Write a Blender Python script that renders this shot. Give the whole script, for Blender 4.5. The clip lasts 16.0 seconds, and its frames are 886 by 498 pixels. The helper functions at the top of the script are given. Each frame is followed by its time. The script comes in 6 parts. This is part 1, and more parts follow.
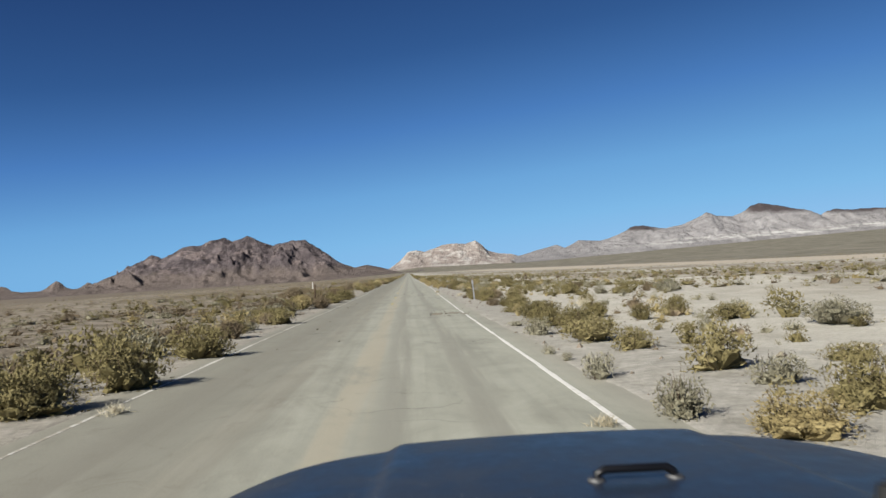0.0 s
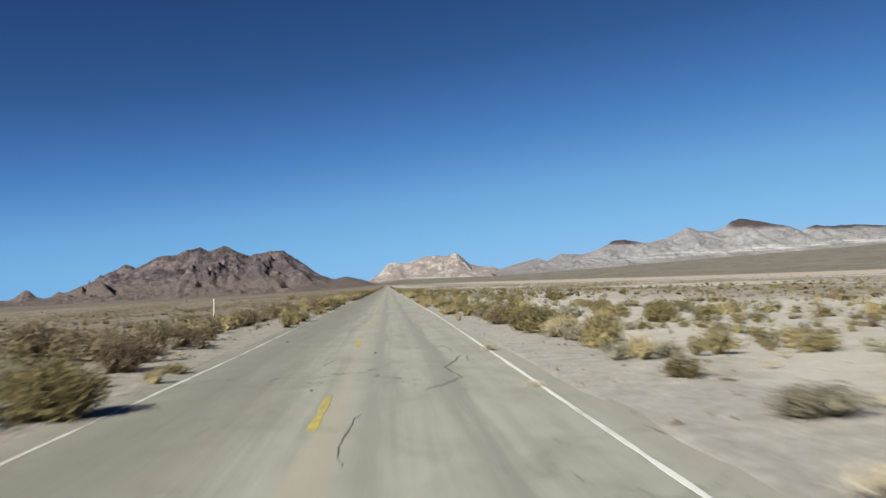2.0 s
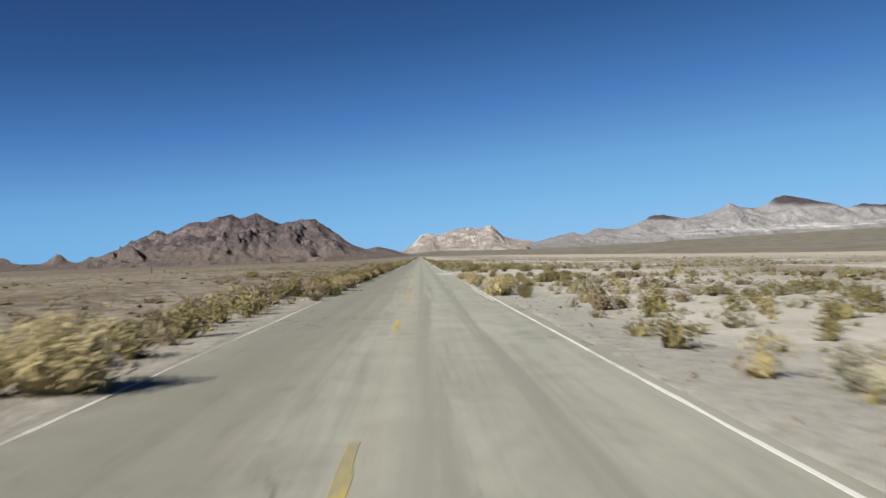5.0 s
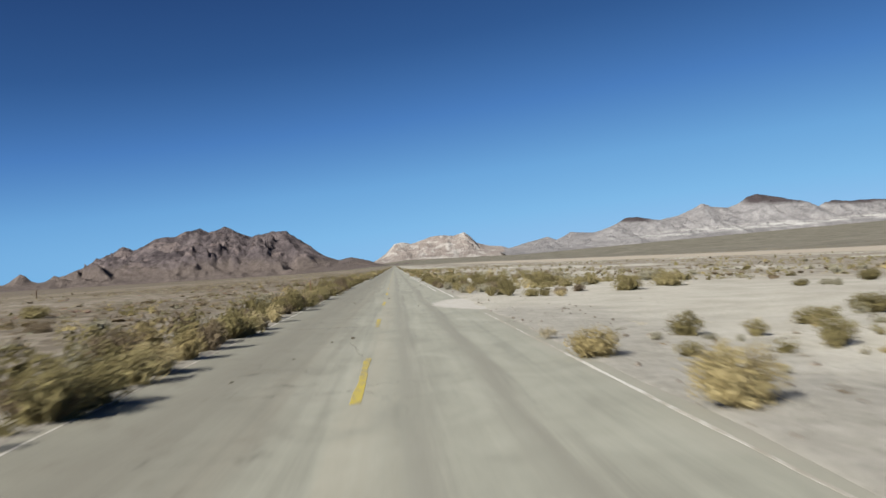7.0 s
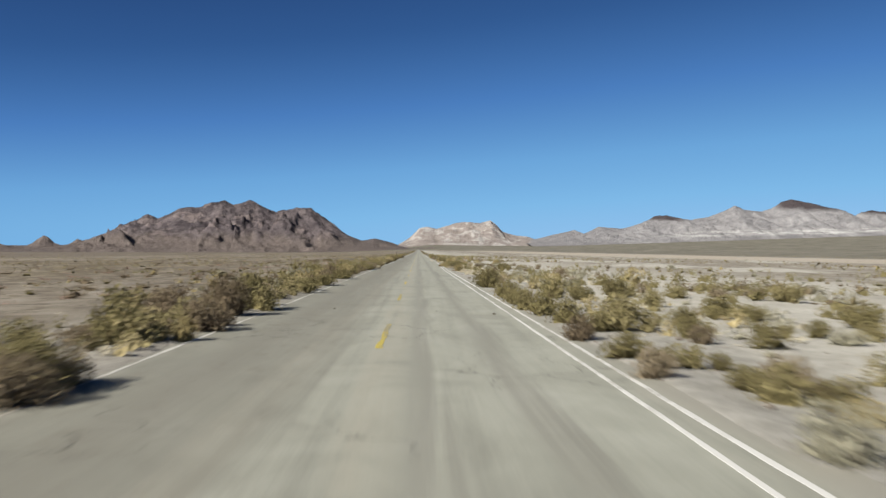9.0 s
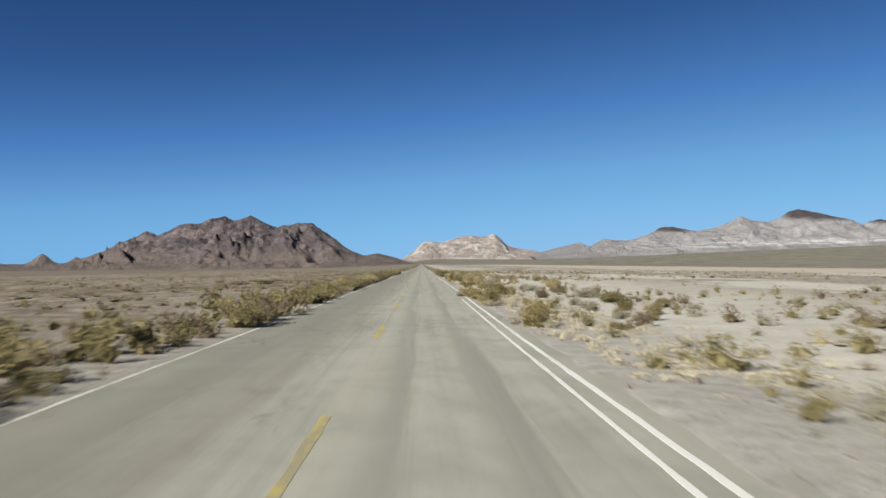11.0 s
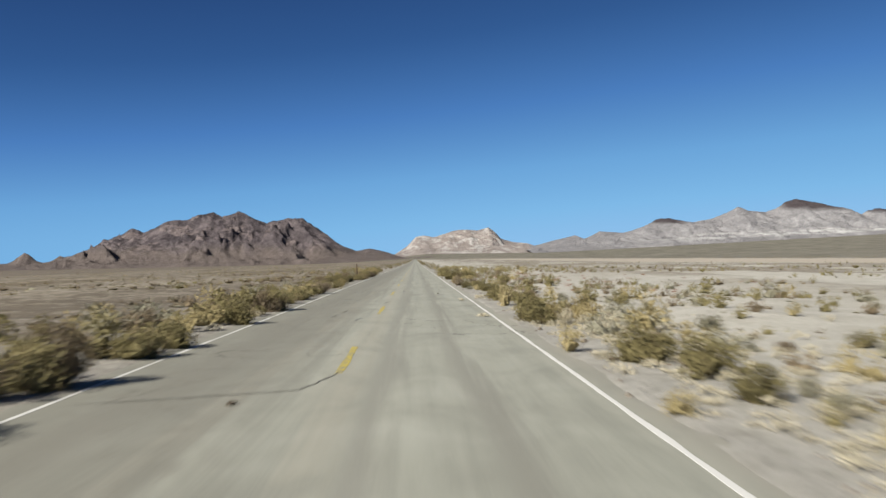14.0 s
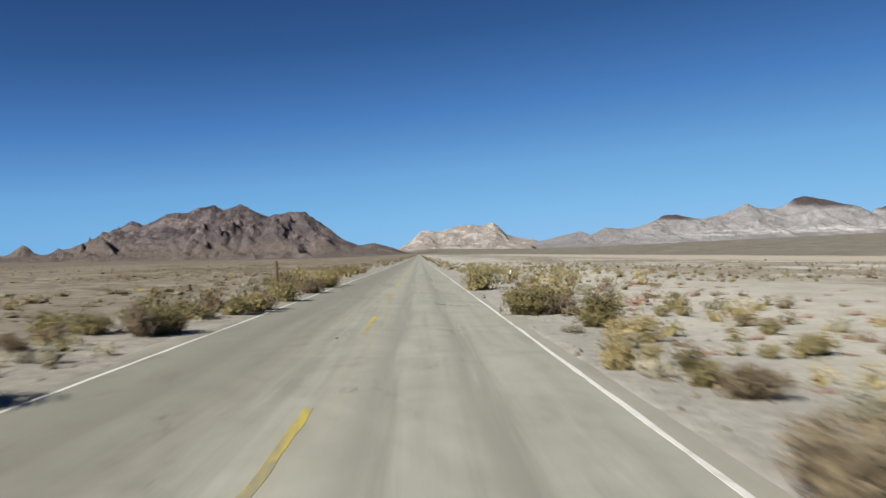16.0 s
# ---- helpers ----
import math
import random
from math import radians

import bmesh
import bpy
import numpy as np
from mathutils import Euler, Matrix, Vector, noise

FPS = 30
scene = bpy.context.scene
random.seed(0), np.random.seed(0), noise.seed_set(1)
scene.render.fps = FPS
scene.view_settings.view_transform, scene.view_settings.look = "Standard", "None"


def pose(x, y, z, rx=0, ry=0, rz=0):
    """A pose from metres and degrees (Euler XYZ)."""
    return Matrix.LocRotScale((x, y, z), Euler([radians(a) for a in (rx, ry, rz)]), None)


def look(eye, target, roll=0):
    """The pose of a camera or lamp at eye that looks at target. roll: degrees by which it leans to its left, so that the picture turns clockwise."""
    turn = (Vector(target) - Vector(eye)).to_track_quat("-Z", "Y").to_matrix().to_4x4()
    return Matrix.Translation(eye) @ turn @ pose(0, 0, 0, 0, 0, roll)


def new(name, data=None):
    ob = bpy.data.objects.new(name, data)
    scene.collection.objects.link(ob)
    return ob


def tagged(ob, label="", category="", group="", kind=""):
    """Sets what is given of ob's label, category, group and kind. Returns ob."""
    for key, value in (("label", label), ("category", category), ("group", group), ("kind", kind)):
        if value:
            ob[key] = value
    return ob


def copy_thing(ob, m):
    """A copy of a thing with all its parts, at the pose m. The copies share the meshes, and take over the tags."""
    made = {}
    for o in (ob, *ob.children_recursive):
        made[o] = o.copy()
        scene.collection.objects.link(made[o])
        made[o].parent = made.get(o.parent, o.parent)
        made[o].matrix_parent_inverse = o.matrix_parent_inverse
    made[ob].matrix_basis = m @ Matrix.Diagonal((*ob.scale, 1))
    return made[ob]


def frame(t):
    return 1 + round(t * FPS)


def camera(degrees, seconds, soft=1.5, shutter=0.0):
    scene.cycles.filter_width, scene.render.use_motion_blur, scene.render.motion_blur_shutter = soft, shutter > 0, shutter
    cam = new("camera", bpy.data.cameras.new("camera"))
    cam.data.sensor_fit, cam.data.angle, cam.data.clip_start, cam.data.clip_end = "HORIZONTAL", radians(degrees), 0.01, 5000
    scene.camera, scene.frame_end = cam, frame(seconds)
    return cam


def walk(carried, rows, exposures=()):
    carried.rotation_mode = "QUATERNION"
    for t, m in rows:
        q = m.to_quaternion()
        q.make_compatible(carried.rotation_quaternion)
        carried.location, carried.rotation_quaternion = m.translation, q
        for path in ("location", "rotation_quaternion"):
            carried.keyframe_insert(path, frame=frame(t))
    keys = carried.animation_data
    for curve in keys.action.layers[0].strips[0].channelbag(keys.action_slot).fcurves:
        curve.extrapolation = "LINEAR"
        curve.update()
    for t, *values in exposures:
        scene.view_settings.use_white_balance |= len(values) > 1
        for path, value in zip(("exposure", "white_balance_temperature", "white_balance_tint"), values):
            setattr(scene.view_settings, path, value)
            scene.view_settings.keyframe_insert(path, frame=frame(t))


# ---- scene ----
cam = camera(55.29, 16.0, soft=1.5, shutter=0.32)
# seconds, x, y, z, tilt, lean, turn; the road runs along y, its centre line is x = 0
PATH = [
    (0.0, 0.88, 0.00, 1.47, 91.62, 2.66, -2.36),
    (0.0333, 0.88, 0.10, 1.47, 91.62, 2.66, -2.36),
    (0.5, 0.88, 11.15, 1.47, 91.15, 1.81, -3.35),
    (1.0, 0.88, 22.30, 1.47, 92.39, 1.25, -2.97),
    (1.5, 0.87, 33.45, 1.47, 91.47, 1.17, -3.24),
    (2.0, 0.83, 44.60, 1.47, 92.42, 2.12, -3.73),
    (2.5, 0.80, 55.75, 1.47, 92.58, 0.24, -3.62),
    (3.0, 0.76, 66.90, 1.47, 92.73, 2.78, -2.90),
    (3.5, 0.73, 78.05, 1.47, 91.51, 1.32, -1.49),
    (5.8, 0.48, 129.34, 1.47, 90.54, 0.79, -1.68),
    (6.0, 0.48, 133.80, 1.47, 90.53, 1.21, -2.14),
    (6.5, 0.48, 144.95, 1.47, 90.50, 1.59, -2.04),
    (7.0, 0.49, 156.10, 1.47, 91.10, 2.66, -3.28),
    (7.5, 0.50, 167.25, 1.47, 91.90, 1.88, -2.53),
    (8.0, 0.52, 178.40, 1.47, 91.50, 1.45, -2.67),
    (8.5, 0.54, 189.55, 1.47, 90.76, -0.01, -2.44),
    (9.0, 0.56, 200.70, 1.47, 90.20, -0.89, -1.68),
    (9.2, 0.56, 205.16, 1.47, 90.75, -0.62, -1.22),
    (11.3, 0.94, 251.99, 1.47, 91.36, -0.23, -1.46),
    (11.5, 0.94, 256.45, 1.47, 91.87, -0.65, -1.38),
    (12.0, 0.96, 267.60, 1.47, 91.13, -0.20, -1.98),
    (12.5, 0.98, 278.75, 1.47, 91.56, 0.16, -2.25),
    (13.0, 0.99, 289.90, 1.47, 90.50, -0.48, -1.41),
    (13.5, 1.01, 301.05, 1.47, 90.40, 0.09, -2.31),
    (14.0, 1.02, 312.20, 1.47, 90.80, 0.42, -1.87),
    (14.5, 1.03, 323.35, 1.47, 90.36, 0.12, -2.52),
    (15.0, 1.04, 334.50, 1.47, 91.15, -0.43, -2.41),
    (15.5, 1.05, 345.65, 1.47, 91.10, 0.41, -1.78),
    (16.0, 1.05, 356.80, 1.47, 90.48, 0.02, -1.62),
]
walk(cam, [(r[0], pose(*r[1:])) for r in PATH], exposures=[(0.0, 1.11), (16.0, 1.11)])

# ---- sky and sun ----
SUN_ELEVATION, SUN_TURN = 33.0, -135.0
world = bpy.data.worlds.new("desert_sky")
scene.world = world
world.use_nodes = True
wn, wl = world.node_tree.nodes, world.node_tree.links
sky = wn.new("ShaderNodeTexSky")
sky.sky_type, sky.sun_disc = "NISHITA", False
sky.sun_elevation, sky.sun_rotation = radians(SUN_ELEVATION), radians(SUN_TURN)
sky.altitude, sky.air_density, sky.dust_density, sky.ozone_density = 900, 1.0, 0.0, 6.0
dim = wn.new("ShaderNodeVectorMath")
dim.operation = "SCALE"
dim.inputs[3].default_value = 0.085
# dry high-desert air: a deeper blue overhead than the model's, pale blue low down
apart = wn.new("ShaderNodeSeparateColor")
depth = wn.new("ShaderNodeValToRGB")
for _ in range(5):
    depth.color_ramp.elements.new(0.5)
for stop, (at, tone) in zip(depth.color_ramp.elements, (
        (0.0, (0.0072, 0.018, 0.0663)), (0.15, (0.018, 0.056, 0.184)), (0.225, (0.036, 0.115, 0.321)), (0.315, (0.078, 0.229, 0.566)),
        (0.45, (0.166, 0.422, 0.78)), (0.60, (0.236, 0.54, 0.89)), (1.0, (0.45, 0.69, 1.0)))):
    stop.position, stop.color = at, (*tone, 1)
cap = wn.new("ShaderNodeVectorMath")
cap.operation = "MINIMUM"
cap.inputs[1].default_value = (1.1, 1.1, 1.1)
wl.new(sky.outputs[0], dim.inputs[0])
wl.new(dim.outputs[0], apart.inputs[0])
wl.new(apart.outputs[1], depth.inputs[0])
wl.new(depth.outputs[0], cap.inputs[0])
wl.new(cap.outputs[0], wn["Background"].inputs[0])
wn["Background"].inputs[1].default_value = 0.415
sun_data = bpy.data.lights.new("sun", "SUN")
sun_data.energy, sun_data.angle, sun_data.color = 5.0, radians(0.55), (1.0, 0.962, 0.865)
sun = new("sun", sun_data)
a, e = radians(SUN_TURN), radians(SUN_ELEVATION)
toward_sun = Vector((math.sin(a) * math.cos(e), math.cos(a) * math.cos(e), math.sin(e)))
sun.matrix_basis = look(toward_sun * 300, (0, 0, 0))


# ---- materials ----
def material(name, rough=0.85, metal=0.0, spec=0.3):
    m = bpy.data.materials.new(name)
    m.use_nodes = True
    b = m.node_tree.nodes["Principled BSDF"]
    b.inputs["Roughness"].default_value, b.inputs["Metallic"].default_value = rough, metal
    b.inputs["Specular IOR Level"].default_value = spec
    return m, m.node_tree.nodes, m.node_tree.links, b


def where(nodes, links, stretch=(1, 1, 1)):
    g = nodes.new("ShaderNodeNewGeometry")
    v = nodes.new("ShaderNodeVectorMath")
    v.operation = "MULTIPLY"
    v.inputs[1].default_value = stretch
    links.new(g.outputs["Position"], v.inputs[0])
    return v.outputs[0]


def noise_of(nodes, links, vector, scale, detail=4.0, rough=0.55, distort=0.0):
    n = nodes.new("ShaderNodeTexNoise")
    n.inputs["Scale"].default_value, n.inputs["Detail"].default_value = scale, detail
    n.inputs["Roughness"].default_value, n.inputs["Distortion"].default_value = rough, distort
    links.new(vector, n.inputs["Vector"])
    return n.outputs["Fac"]


def ramp(nodes, links, fac, stops):
    r = nodes.new("ShaderNodeValToRGB")
    while len(r.color_ramp.elements) < len(stops):
        r.color_ramp.elements.new(0.5)
    for el, (p, c) in zip(r.color_ramp.elements, stops):
        el.position = p
        el.color = (*c, 1) if len(c) == 3 else (c[0], c[0], c[0], 1)
    links.new(fac, r.inputs[0])
    return r.outputs[0]


def mix(nodes, links, fac, one, two, how="MIX"):
    m = nodes.new("ShaderNodeMix")
    m.data_type, m.blend_type = "RGBA", how
    for socket, value in ((m.inputs[0], fac), (m.inputs[6], one), (m.inputs[7], two)):
        if isinstance(value, (int, float)):
            socket.default_value = value
        elif isinstance(value, tuple):
            socket.default_value = (*value, 1)
        else:
            links.new(value, socket)
    return m.outputs[2]


def calc(nodes, links, how, one, two, clamp=False):
    m = nodes.new("ShaderNodeMath")
    m.operation, m.use_clamp = how, clamp
    for socket, value in ((m.inputs[0], one), (m.inputs[1], two)):
        if isinstance(value, (int, float)):
            socket.default_value = value
        else:
            links.new(value, socket)
    return m.outputs[0]


def span(nodes, links, value, lo, hi):
    """0 below lo, 1 above hi (or the other way round)."""
    m = nodes.new("ShaderNodeMapRange")
    m.interpolation_type = "SMOOTHSTEP"
    for i, v in ((1, lo), (2, hi)):
        m.inputs[i].default_value = v
    links.new(value, m.inputs[0])
    return m.outputs[0]


def bump(nodes, links, shader, height, strength, distance):
    b = nodes.new("ShaderNodeBump")
    b.inputs["Strength"].default_value, b.inputs["Distance"].default_value = strength, distance
    links.new(height, b.inputs["Height"])
    links.new(b.outputs[0], shader.inputs["Normal"])


def axes(nodes, links):
    g = nodes.new("ShaderNodeNewGeometry")
    s = nodes.new("ShaderNodeSeparateXYZ")
    links.new(g.outputs["Position"], s.inputs[0])
    return s.outputs


def make_ground():
    m, n, l, b = material("desert_ground", 0.95, spec=0.1)
    x, y, z = axes(n, l)
    p = where(n, l)
    fine = noise_of(n, l, p, 9.0, 6.0, 0.7)
    mid = noise_of(n, l, p, 0.55, 5.0, 0.6)
    wide = noise_of(n, l, where(n, l, (1, 0.45, 1)), 0.045, 5.0, 0.6, 0.5)
    sand = ramp(n, l, mid, [(0.3, (0.254, 0.240, 0.206)), (0.55, (0.314, 0.299, 0.262)), (0.75, (0.346, 0.331, 0.299))])
    tan = ramp(n, l, mid, [(0.3, (0.113, 0.0933, 0.0726)), (0.5, (0.162, 0.141, 0.112)), (0.72, (0.216, 0.193, 0.161))])
    side = span(n, l, calc(n, l, "ADD", x, calc(n, l, "MULTIPLY", calc(n, l, "SUBTRACT", mid, 0.5), 2.5)), -6.5, -3.6)
    base = mix(n, l, side, tan, sand)
    # gravelly shoulders
    gravel = ramp(n, l, noise_of(n, l, p, 2.2, 6.0, 0.75), [(0.32, (0.155, 0.146, 0.125)), (0.5, (0.226, 0.215, 0.192)), (0.7, (0.285, 0.273, 0.247))])
    grit = ramp(n, l, noise_of(n, l, p, 2.2, 6.0, 0.75), [(0.32, (0.123, 0.111, 0.0942)), (0.5, (0.197, 0.182, 0.157)), (0.7, (0.271, 0.254, 0.225))])
    gravel = mix(n, l, span(n, l, x, -2.0, 0.0), grit, gravel)
    away = calc(n, l, "ADD", calc(n, l, "ABSOLUTE", x, 0), calc(n, l, "MULTIPLY", calc(n, l, "SUBTRACT", mid, 0.5), 5.0))
    trodden = calc(n, l, "MULTIPLY", calc(n, l, "MULTIPLY", span(n, l, y, 181.0, 185.0), span(n, l, y, 198.0, 194.0)), span(n, l, x, 0.0, 1.0))
    shoulder = calc(n, l, "MULTIPLY", span(n, l, away, 7.5, 4.6), calc(n, l, "SUBTRACT", 0.85, calc(n, l, "MULTIPLY", trodden, 0.85)))
    base = mix(n, l, shoulder, base, gravel)
    # straw and gravel over the plain on either hand
    patch = span(n, l, wide, 0.46, 0.60)
    straw = ramp(n, l, mid, [(0.35, (0.106, 0.0847, 0.0573)), (0.65, (0.187, 0.156, 0.0992))])
    leftward = span(n, l, x, -9.0, -30.0)
    base = mix(n, l, calc(n, l, "MULTIPLY", patch, leftward), base, straw)
    bare_sand = calc(n, l, "MULTIPLY", span(n, l, noise_of(n, l, where(n, l, (1, 0.6, 1)), 0.016, 6.0, 0.65), 0.53, 0.62), span(n, l, x, -10.0, -20.0))
    base = mix(n, l, calc(n, l, "MULTIPLY", bare_sand, 0.75), base, (0.225, 0.198, 0.154))
    # low matted growth on the plain
    mat = noise_of(n, l, where(n, l, (1, 0.8, 1)), 0.85, 8.0, 0.74)
    grown = span(n, l, calc(n, l, "ADD", mat, calc(n, l, "MULTIPLY", calc(n, l, "SUBTRACT", wide, 0.5), 0.5)), 0.48, 0.54)
    growth = ramp(n, l, noise_of(n, l, p, 5.0, 4.0, 0.7), [(0.35, (0.0519, 0.041, 0.0296)), (0.65, (0.107, 0.0883, 0.0663))])
    base = mix(n, l, calc(n, l, "MULTIPLY", calc(n, l, "MULTIPLY", grown, span(n, l, x, -5.0, -9.0)), 0.75), base, growth)
    scrub = ramp(n, l, noise_of(n, l, p, 0.7, 7.0, 0.74), [(0.42, (0.0737, 0.0583, 0.0412)), (0.58, (0.217, 0.191, 0.154))])
    rightward = span(n, l, x, 9.0, 34.0)
    base = mix(n, l, calc(n, l, "MULTIPLY", calc(n, l, "MULTIPLY", rightward, 0.8), span(n, l, wide, 0.40, 0.50)), base, scrub)
    # the pale wash beside the plain, and the dull fans behind it
    edge = calc(n, l, "MULTIPLY", calc(n, l, "SUBTRACT", wide, 0.5), 160.0)
    xw = calc(n, l, "ADD", x, edge)
    wash = calc(n, l, "MULTIPLY", span(n, l, xw, 105.0, 125.0), span(n, l, xw, 265.0, 235.0))
    base = mix(n, l, calc(n, l, "MULTIPLY", wash, 0.9), base, (0.295, 0.26, 0.212))
    fan = ramp(n, l, noise_of(n, l, where(n, l, (1, 0.5, 1)), 0.02, 8.0, 0.75), [(0.40, (0.088, 0.080, 0.060)), (0.60, (0.155, 0.143, 0.116))])
    base = mix(n, l, span(n, l, xw, 250.0, 285.0), base, fan)
    base = mix(n, l, span(n, l, calc(n, l, "ADD", y, calc(n, l, "MULTIPLY", edge, 4.0)), 1900.0, 2600.0), base, fan)
    dull = ramp(n, l, noise_of(n, l, where(n, l, (1, 0.5, 1)), 0.03, 8.0, 0.75), [(0.35, (0.088, 0.0717, 0.0558)), (0.65, (0.136, 0.115, 0.0921))])
    base = mix(n, l, span(n, l, calc(n, l, "ADD", x, calc(n, l, "MULTIPLY", edge, 0.3)), -95.0, -150.0), base, dull)
    base = mix(n, l, 0.35, base, ramp(n, l, fine, [(0.3, (0.22,)), (0.7, (0.78,))]), "OVERLAY")
    pebbles = n.new("ShaderNodeTexVoronoi")
    pebbles.inputs["Scale"].default_value = 14.0
    l.new(p, pebbles.inputs["Vector"])
    stones = calc(n, l, "MULTIPLY", span(n, l, pebbles.outputs["Distance"], 0.22, 0.12), span(n, l, mid, 0.52, 0.62))
    base = mix(n, l, calc(n, l, "MULTIPLY", stones, 0.6), base, (0.0863, 0.0692, 0.0563))
    l.new(base, b.inputs["Base Color"])
    bump(n, l, b, calc(n, l, "ADD", fine, calc(n, l, "MULTIPLY", mid, 2.0)), 0.6, 0.05)
    return m


def make_asphalt():
    m, n, l, b = material("old_asphalt", 0.9, spec=0.25)
    x, y, z = axes(n, l)
    p = where(n, l)
    grain = noise_of(n, l, p, 60.0, 3.0, 0.7)
    blot = noise_of(n, l, where(n, l, (1, 0.55, 1)), 0.8, 7.0, 0.68, 1.0)
    streak = noise_of(n, l, where(n, l, (2.2, 0.06, 1)), 1.6, 5.0, 0.6, 0.3)
    base = ramp(n, l, blot, [(0.28, (0.171, 0.169, 0.142)), (0.5, (0.214, 0.214, 0.179)), (0.75, (0.251, 0.251, 0.214))])
    base = mix(n, l, 0.45, base, ramp(n, l, streak, [(0.33, (0.38,)), (0.5, (0.5,)), (0.68, (0.58,))]), "OVERLAY")
    # wheel paths, and the dusty strip along the crown
    for centre, wide_, tone, amount in ((1.68, 0.22, (0.134, 0.127, 0.108), 0.55), (0.62, 0.26, (0.138, 0.131, 0.112), 0.5), (0.14, 0.26, (0.235, 0.217, 0.174), 0.4), (-0.95, 0.24, (0.244, 0.224, 0.179), 0.3), (-1.9, 0.4, (0.134, 0.124, 0.104), 0.4)):
        off = calc(n, l, "ABSOLUTE", calc(n, l, "ADD", calc(n, l, "SUBTRACT", x, centre), calc(n, l, "MULTIPLY", calc(n, l, "SUBTRACT", streak, 0.5), 0.9)), 0)
        band = calc(n, l, "MULTIPLY", span(n, l, off, wide_ * 1.35, 0.0), calc(n, l, "MULTIPLY", span(n, l, blot, 0.28, 0.52), amount))
        base = mix(n, l, band, base, tone)
    first = calc(n, l, "MULTIPLY", span(n, l, y, 75.0, 40.0), 0.36)
    crown = calc(n, l, "ABSOLUTE", calc(n, l, "ADD", calc(n, l, "SUBTRACT", x, 0.12), calc(n, l, "MULTIPLY", calc(n, l, "SUBTRACT", streak, 0.5), 0.7)), 0)
    base = mix(n, l, calc(n, l, "MULTIPLY", span(n, l, crown, 0.28, 0.05), calc(n, l, "MULTIPLY", first, span(n, l, blot, 0.25, 0.5))), base, (0.262, 0.229, 0.168))
    # gritty stains over the other lane
    stain = span(n, l, noise_of(n, l, where(n, l, (1, 0.5, 1)), 1.9, 7.0, 0.75, 0.8), 0.53, 0.66)
    base = mix(n, l, calc(n, l, "MULTIPLY", calc(n, l, "MULTIPLY", stain, span(n, l, x, 0.3, -1.2)), 0.5), base, (0.124, 0.112, 0.0899))
    # left lane: dirtier and duller, with the lens falloff at that side painted in
    worn = calc(n, l, "ADD", x, calc(n, l, "MULTIPLY", calc(n, l, "SUBTRACT", streak, 0.5), 1.2))
    base = mix(n, l, calc(n, l, "MULTIPLY", span(n, l, worn, 0.1, -1.3), 0.56), base, (0.112, 0.105, 0.086))
    # dust blown in from the edges
    out = calc(n, l, "ADD", calc(n, l, "ABSOLUTE", x, 0), calc(n, l, "MULTIPLY", calc(n, l, "SUBTRACT", blot, 0.5), 1.4))
    base = mix(n, l, calc(n, l, "MULTIPLY", span(n, l, out, 2.7, 3.6), 0.75), base, (0.212, 0.197, 0.166))
    # the turn-off, where sand is dragged over the lane
    reach_x = calc(n, l, "POWER", calc(n, l, "DIVIDE", calc(n, l, "SUBTRACT", 4.7, x), 2.8), 2.0)
    reach_y = calc(n, l, "POWER", calc(n, l, "ABSOLUTE", calc(n, l, "DIVIDE", calc(n, l, "SUBTRACT", y, 187.8), 5.3), 0), 2.0)
    spread = calc(n, l, "ADD", calc(n, l, "ADD", reach_x, reach_y), calc(n, l, "MULTIPLY", calc(n, l, "SUBTRACT", blot, 0.5), 0.9))
    drifted = ramp(n, l, noise_of(n, l, p, 2.4, 7.0, 0.72), [(0.3, (0.269, 0.252, 0.227)), (0.5, (0.337, 0.321, 0.293)), (0.72, (0.377, 0.362, 0.336))])
    base = mix(n, l, span(n, l, spread, 1.16, 0.9), base, drifted)
    # fine crazing
    crack = n.new("ShaderNodeTexVoronoi")
    crack.feature = "DISTANCE_TO_EDGE"
    crack.inputs["Scale"].default_value = 0.55
    warp = n.new("ShaderNodeVectorMath")
    wn_ = n.new("ShaderNodeTexNoise")
    wn_.inputs["Scale"].default_value, wn_.inputs["Detail"].default_value = 1.6, 5.0
    l.new(p, wn_.inputs["Vector"])
    warp.operation = "ADD"
    l.new(p, warp.inputs[0])
    l.new(wn_.outputs["Color"], warp.inputs[1])
    l.new(warp.outputs[0], crack.inputs["Vector"])
    line = calc(n, l, "MULTIPLY", span(n, l, crack.outputs["Distance"], 0.012, 0.004), span(n, l, noise_of(n, l, p, 0.16, 3.0), 0.52, 0.66))
    base = mix(n, l, calc(n, l, "MULTIPLY", line, 0.75), base, (0.0348, 0.0308, 0.0258))
    base = mix(n, l, 0.25, base, ramp(n, l, grain, [(0.3, (0.3,)), (0.7, (0.7,))]), "OVERLAY")
    l.new(base, b.inputs["Base Color"])
    bump(n, l, b, calc(n, l, "SUBTRACT", grain, calc(n, l, "MULTIPLY", line, 1.5)), 0.35, 0.01)
    return m


def make_paint(name, colour, worn, amount):
    m, n, l, b = material(name, 0.75, spec=0.3)
    p = where(n, l)
    chip = noise_of(n, l, p, 7.0, 6.0, 0.75)
    wide = noise_of(n, l, where(n, l, (1, 0.4, 1)), 0.5, 4.0, 0.6)
    fac = span(n, l, calc(n, l, "ADD", chip, calc(n, l, "MULTIPLY", wide, 0.7)), amount, amount + 0.16)
    l.new(mix(n, l, fac, worn, colour), b.inputs["Base Color"])
    bump(n, l, b, chip, 0.2, 0.004)
    return m


